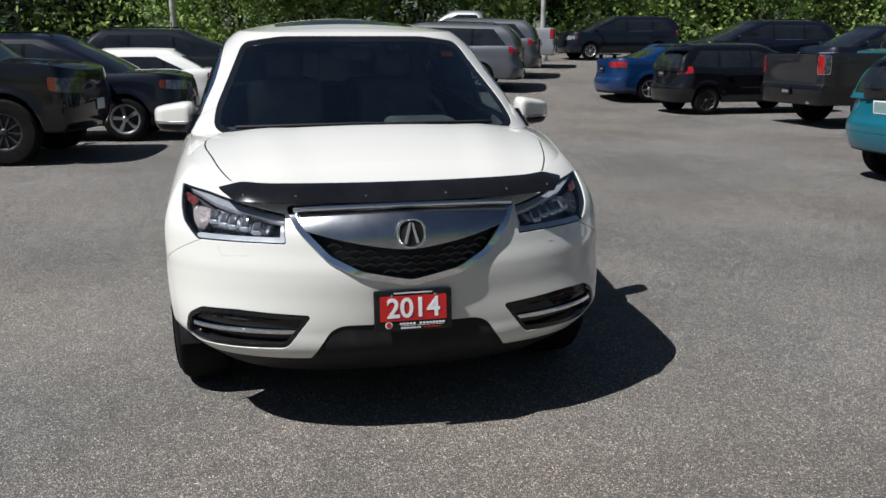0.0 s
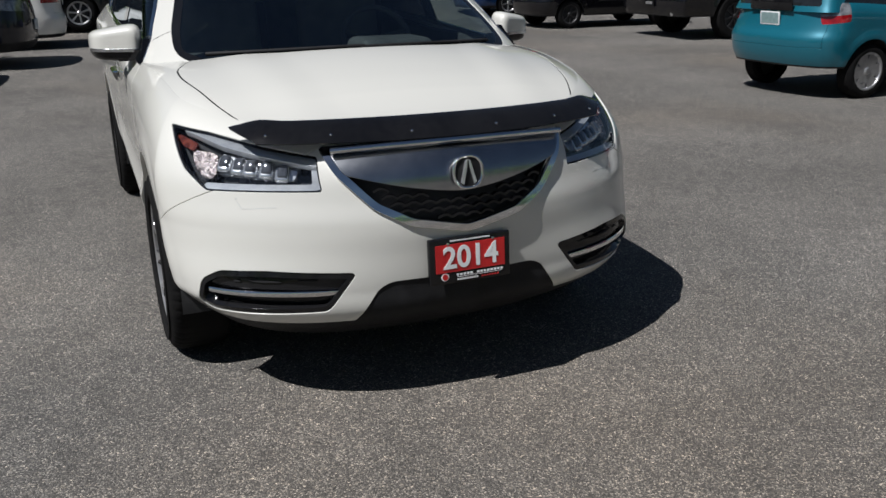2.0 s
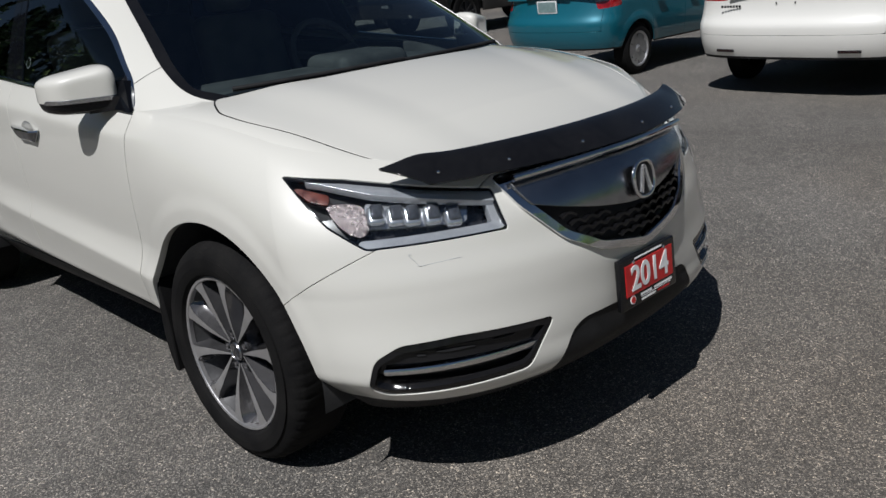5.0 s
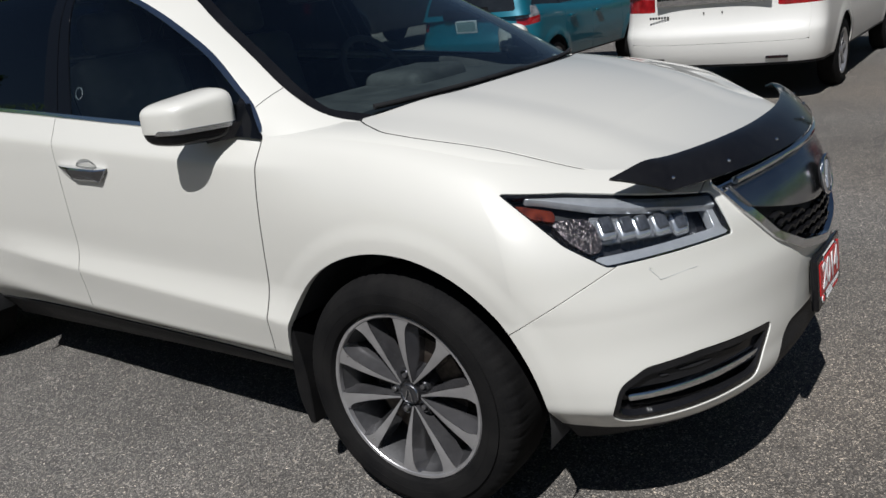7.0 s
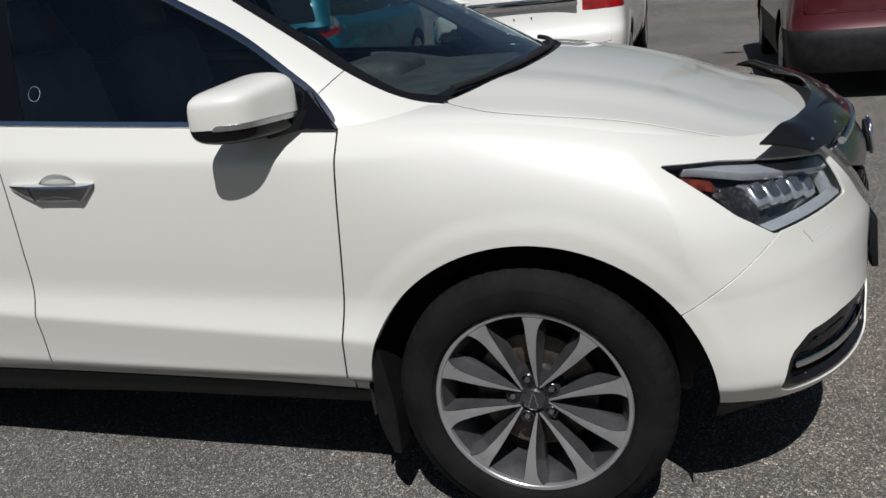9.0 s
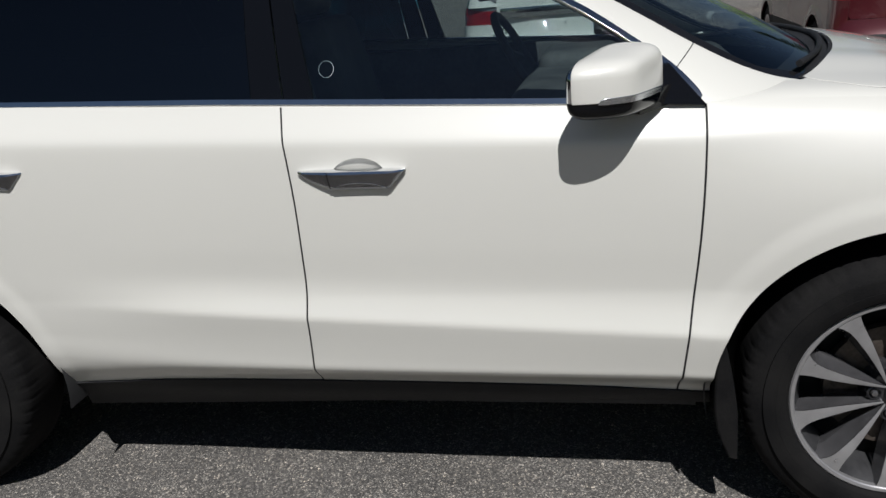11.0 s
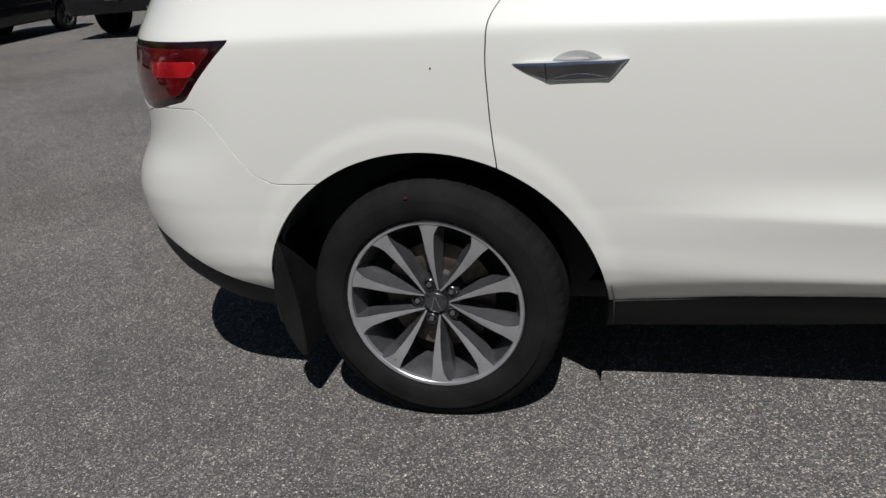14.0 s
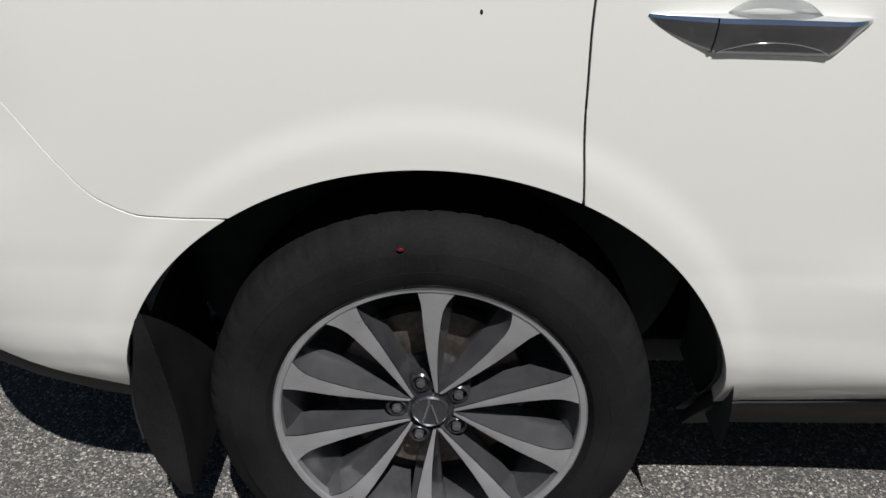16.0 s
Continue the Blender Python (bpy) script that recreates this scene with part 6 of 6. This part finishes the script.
def build_woods():
    kinds = [broadleaf(1, 9.0, LEAF, "leafy green broadleaf tree at the edge of the lot"), broadleaf(2, 8.0, LEAF_B, "pale green broadleaf tree at the edge of the lot"), broadleaf(3, 10.0, LEAF, "leafy green broadleaf tree at the edge of the lot"), spruce(4, 11.0, "dark green spruce at the edge of the lot"), spruce(5, 9.0, "dark green spruce at the edge of the lot"), broadleaf(6, 7.0, LEAF_B, "pale green broadleaf tree at the edge of the lot")]
    rng = np.random.default_rng(7)
    spots = []
    for row in range(3):
        for x in np.arange(-34, 62, 2.3 if row < 2 else 2.8):
            spots.append((x + rng.uniform(-0.9, 0.9), 38.5 + row * 3.2 + rng.uniform(-0.9, 0.9) - 0.05 * max(x, -10)))
    # added trees on the unseen sides, only as surroundings for paint and chrome to mirror
    for a in np.linspace(100, 350, 36):
        r = 42 + rng.uniform(-3, 3)
        spots.append((r * math.cos(radians(a)), 4 + r * math.sin(radians(a))))
    spots += [(-10.5, 37.0), (-13, 37.5)]
    used = set()
    order = [0, 1, 2, 3, 0, 5, 2, 1, 4, 0, 3, 5]
    for i, (x, y) in enumerate(spots):
        dark = -22 < x < -6.5 and y > 30
        k = (3 if i % 2 else 4) if dark or i >= len(spots) - 2 else order[int(rng.integers(len(order)))]
        m = pose(x, y, 0, 0, 0, rng.uniform(0, 360)) @ Matrix.Diagonal((*(rng.uniform(0.85, 1.2, 1).repeat(3)), 1))
        t = kinds[k] if k not in used else copy_thing(kinds[k], Matrix())
        used.add(k)
        t.matrix_basis = pose(0, 0, float(ground_z(x, y))) @ m
    for k in set(range(len(kinds))) - used:
        kinds[k].matrix_basis = pose(-40, 44, 0)
    # bushes and long grass along the edge
    c = np.stack([rng.uniform(-36, 64, 60000), rng.uniform(36.0, 39.5, 60000), np.abs(rng.normal(0, 1.5, 60000))], -1)
    lump = np.array([noise.noise((0.35 * x, 0.35 * y, 0)) for x, y in c[:, :2]])
    c[:, 2] *= np.clip(0.9 + 1.6 * lump, 0.15, 2.6)
    c[:, 1] -= 0.05 * np.maximum(c[:, 0], -10)
    c[:, 2] += ground_z(c[:, 0], c[:, 1])
    v, f = leaves_mesh(c, rng.uniform(0.07, 0.19, len(c)), rng, LEAF_B, "undergrowth")
    tagged(part_from("undergrowth", v, f, LEAF_B, smooth=False), "dense green bushes along the edge of the lot", "bushes", kind="stuff")


def build_pole(x, y, h, r, label):
    p = empty("utility_pole", label, "pole", "poles at the edge of the lot")
    bm = bmesh.new()
    g = float(ground_z(x, y))
    limb(bm, (x, y, g - 0.3), (x, y, h), r, r * 0.7, 12)
    part("shaft", bm, CONCRETE, p)
    bm = bmesh.new()
    bmesh.ops.create_cone(bm, cap_ends=True, segments=16, radius1=r * 2, radius2=r * 1.7, depth=0.25, matrix=pose(x, y, g + 0.1))
    part("base", bm, CONCRETE, p, "", 0.02)
    return p


def build_sign(x, y):
    s = empty("post_sign", "small white and orange sign on a post", "sign")
    bm = bmesh.new()
    limb(bm, (x, y, 0.6), (x, y, 1.5), 0.03, 0.03, 10)
    part("post", bm, CONCRETE, s)
    box_part("sign_board", (0.28, 0.03, 0.78), pose(x, y - 0.05, 1.72), PLATE_WHITE, s, "white board", 0.02)
    box_part("sign_panel", (0.23, 0.01, 0.26), pose(x, y - 0.072, 1.52), ORANGE, s, "orange panel", 0.0)
    box_part("sign_bar", (0.22, 0.01, 0.05), pose(x, y - 0.072, 1.80), BLACK_MATT, s, "", 0.0)


# ---- the place ----
build_suv()
TEAL = paint("teal_metallic_paint", (0.003, 0.12, 0.17), 0.12, 0.3)
BLUE = paint("blue_metallic_paint", (0.002, 0.022, 0.080), 0.12, 0.1, 0.2)
BLACK_PAINT = paint("black_paint", (0.0035, 0.0035, 0.005), 0.15, 0.0, 0.06)
DARK_LAMP = mottled("smoked_lamp", (0.006, 0.006, 0.008), (0.10, 0.10, 0.12), 18, 0.08, 0.0, coat=1.0)
NAVY = paint("dark_navy_paint", (0.0045, 0.006, 0.013), 0.15, 0.0, 0.08)
CHARCOAL = paint("charcoal_paint", (0.013, 0.0135, 0.016), 0.12, 0.1, 0.15)
GREY = paint("grey_metallic_paint", (0.085, 0.09, 0.10), 0.1, 0.3, 0.3)
SILVER = paint("silver_paint", (0.34, 0.35, 0.37), 0.08, 0.5)
VAN_WHITE = paint("white_paint", (0.74, 0.73, 0.69), 0.02)
MAROON = paint("dark_red_paint", (0.07, 0.006, 0.010), 0.12, 0.2)
GREEN_DARK = paint("dark_grey_green_paint", (0.010, 0.012, 0.014), 0.12, 0.1, 0.12)

HATCH = dict(width=1.695, front=0.82, base=2.50, rear=0.78, wheel=0.305, rim=0.205, hood=0.92, cowl=-0.30, cowl_z=1.06, belt=0.99, deck_y=3.0, deck_z=1.06, roof=1.52, roof_front=0.80, roof_rear=2.85, back_y=3.20,
    tail_lamp=(0.54, 0.84, 1.13, 0.40, 0.36), doors=(0.42, 1.42, 2.20), bumper=0.66, plate=0.90, back_slope=0.10, lamp_rise=0.12, lamp_lean=0.35, tail_round=0.45, low=0.27, clad=0.30, back_low=0.03)
VAN = dict(width=2.01, front=0.98, base=3.0, rear=1.17, wheel=0.345, rim=0.225, hood=1.0, cowl=-0.25, cowl_z=1.15, belt=1.12, deck_y=3.9, deck_z=1.18, roof=1.74, roof_front=0.95, roof_rear=3.65, back_y=4.08,
    tail_lamp=(0.62, 0.98, 1.17, 0.40, 0.45), doors=(0.55, 1.62, 2.75), low=0.28, bumper=0.68, plate=1.03, back_slope=0.07, tail_round=0.40, pillar=0.35, lean=0.17, chrome=True, clad=0.31)
SUV = dict(width=1.85, front=0.86, base=2.80, rear=0.95, wheel=0.355, rim=0.235, hood=1.02, cowl=-0.05, cowl_z=1.13, belt=1.10, deck_y=3.4, deck_z=1.14, roof=1.68, roof_front=0.95, roof_rear=3.2, back_y=3.60,
    tail_lamp=(0.60, 0.92, 1.16, 0.35, 0.0), doors=(0.50, 1.52, 2.50), bumper=0.70, plate=0.95, rails=True, low=0.25, clad=0.38)
SEDAN = dict(width=1.74, front=0.92, base=2.62, rear=1.02, wheel=0.315, rim=0.21, hood=0.88, cowl=0.05, cowl_z=1.02, belt=0.98, deck_y=2.95, deck_z=1.07, roof=1.44, roof_front=1.05, roof_rear=2.30, back_y=3.0,
    tail_lamp=(0.48, 0.82, 0.98, 0.40, 0.0), doors=(0.48, 1.50, 2.42), bumper=0.62, plate=0.82, back_slope=0.05, tail_round=0.5, lean=0.22, pillar=0.45)
COUPE = dict(SEDAN, doors=(0.50, 1.72), posts=(1.72,), roof=1.41, roof_rear=2.2, back_y=3.1, deck_z=1.08, tail_lamp=(0.42, 0.86, 1.0, 0.38, 0.0), spoiler=(3.45, 1.18, 4))
PICKUP = dict(width=1.98, front=0.95, base=3.68, rear=1.25, wheel=0.41, rim=0.255, hood=1.18, cowl=0.15, cowl_z=1.30, belt=1.32, deck_y=4.2, deck_z=1.36, roof=1.92, roof_front=0.95, roof_rear=2.15, back_y=2.40, bed=2.45,
    tail_lamp=(0.82, 0.98, 1.33, 0.22, 0.0), doors=(0.55, 1.55, 2.42), bumper=0.78, plate=0.66, low=0.42, clad=0.44, shoulder=0.05, lean=0.16, back_slope=0.02, tail_round=0.12, tail_n=4.0, nose_round=0.35, pillar=0.10, arch=0.085, tyre_width=0.27, flare=0.03)

build_vehicle("hatchback", "teal metallic hatchback with silver wheel covers", "car", "row of parked cars", dict(HATCH, paint=TEAL, spokes=6, spoke_width=0.080, plate_inner=PLATE_GREEN, plate_bars=False, plate=0.875, low=0.355, clad=0.375, bumper=0.575, lamp_split=0.10, tail_lamp=(0.54, 0.81, 1.17, 0.42, 0.24), plate_recess=(0.66, 0.13), recess_up=0.155, recess_paint=BLACK_GLOSS, spoiler=(3.05, 1.50, -8)), (9.6, 4.43), 90)
build_vehicle("minivan", "white minivan parked nose away from the aisle", "minivan", "row of parked cars", dict(VAN, paint=VAN_WHITE, no_plate=True, tail_lamp=(0.60, 0.914, 1.20, 0.46, 0.36), plate=0.866, bumper=0.589, low=0.36, clad=0.385, plate_recess=(1.12, 0.10), recess_up=0.155, recess_paint=CHROME, reflectors=((-0.60, 0.44, 0.20), (0.60, 0.44, 0.20)), badges=tuple((0.455 + 0.03 * k, 0.863, 0.022, 0.024) for k in range(7))), (10.05, 1.28), 90)
build_vehicle("pickup_truck", "dark charcoal pickup truck with chrome tail pipe", "truck", "row of parked cars", dict(PICKUP, paint=CHARCOAL, wheel_paint=STEEL, exhaust=True, spokes=8, lamp_rim=True, decals=((4.58, 1.265, 0.055, 0.022, DARK_RED), (4.46, 1.265, 0.045, 0.022, DARK_RED), (4.36, 1.265, 0.035, 0.022, DARK_LAMP)), bumper_paint=BLACK_PAINT, plate_paint=BLACK_GLOSS), (14.28, 10.77), 90)
build_vehicle("hatchback", "black hatchback with black steel wheels", "car", "row of parked cars", dict(HATCH, paint=BLACK_PAINT, wheel_paint=STEEL, tail_lamp=(0.52, 0.86, 1.20, 0.42, 0.0), lamp_lean=0.2, plate_paint=BLACK_GLOSS, spoiler=(3.05, 1.50, -8)), (11.68, 14.25), 90)
build_vehicle("coupe", "bright blue coupe with a rear spoiler", "car", "row of parked cars", dict(COUPE, paint=BLUE, spokes=5, plate_paint=BLACK_GLOSS, spoiler_paint=NAVY), (11.95, 17.5), 90)
build_vehicle("minivan", "dark navy minivan parked across the aisle's end", "minivan", "cars at the far end", dict(VAN, paint=NAVY), (12.9, 30.8), -90)
build_vehicle("minivan", "dark navy minivan behind the row of cars", "minivan", "cars at the far end", dict(VAN, paint=NAVY, rails=True), (14.4, 22.6), -90)
build_vehicle("minivan", "dark navy minivan behind the row of cars", "minivan", "cars at the far end", dict(VAN, paint=NAVY), (17.0, 19.9), -90)
build_vehicle("minivan", "grey metallic minivan parked tail to the aisle", "minivan", "cars at the far end", dict(VAN, paint=GREY, rails=True), (3.0, 21.1), -112)
build_vehicle("minivan", "grey metallic minivan parked tail to the aisle", "minivan", "cars at the far end", dict(VAN, paint=GREY), (4.5, 24.1), -112)
build_vehicle("pickup_truck", "silver grey pickup truck parked tail to the aisle", "truck", "cars at the far end", dict(PICKUP, paint=SILVER), (5.6, 28.1), -112)
build_vehicle("pickup_truck", "black lifted pickup truck with rugged tyres", "truck", "cars nose to the aisle", dict(PICKUP, paint=BLACK_PAINT, wheel=0.43, rim=0.24, wheel_paint=STEEL, spokes=10, spoke_width=0.016, nose_round=0.22, lamp_paint=DARK_LAMP, head_lamp=(0.42, 0.92, 1.12, 0.34), hood=1.24, cowl_z=1.36, belt=1.36, front_plate=0.75), (-3.69, 9.07), 82)
build_vehicle("sport_utility_vehicle", "dark navy sport utility vehicle with silver alloy wheels", "car", "cars nose to the aisle", dict(SUV, paint=NAVY, spokes=5, spoke_width=0.035, nose_round=0.4, front=1.0, front_plate=0.60), (-2.575, 11.5), 84)
build_vehicle("sedan", "white sedan parked tail to the aisle", "car", "cars nose to the aisle", dict(SEDAN, paint=VAN_WHITE, roof_rear=2.65, back_y=3.30, deck_y=3.2, pillar=0.40, tail_lamp=(0.42, 0.80, 1.0, 0.40, 0.0)), (-4.75, 14.57), -90)
build_vehicle("station_wagon", "dark grey green wagon with roof rails, parked nose to the aisle", "car", "cars nose to the aisle", dict(SUV, paint=GREEN_DARK, low=0.2, clad=0.25, roof=1.78, hood=1.02, cowl_z=1.25, belt=1.18, deck_z=1.22, roof_front=1.15), (-0.85, 17.6), 90)
build_vehicle("sport_utility_vehicle", "dark red sport utility vehicle with a black lower body", "car", "row of parked cars", dict(SUV, paint=MAROON, clad=0.62, bumper=0.75), (8.9, -2.1), 90)
build_woods()
build_pole(-4.04, 36.5, 11, 0.14, "weathered grey utility pole before the trees")
build_pole(-0.25, 37.0, 11, 0.13, "weathered grey utility pole before the trees")
build_pole(10.9, 30.0, 9, 0.11, "pale grey lamp pole at the end of the lot")
build_sign(-0.79, 24.7)
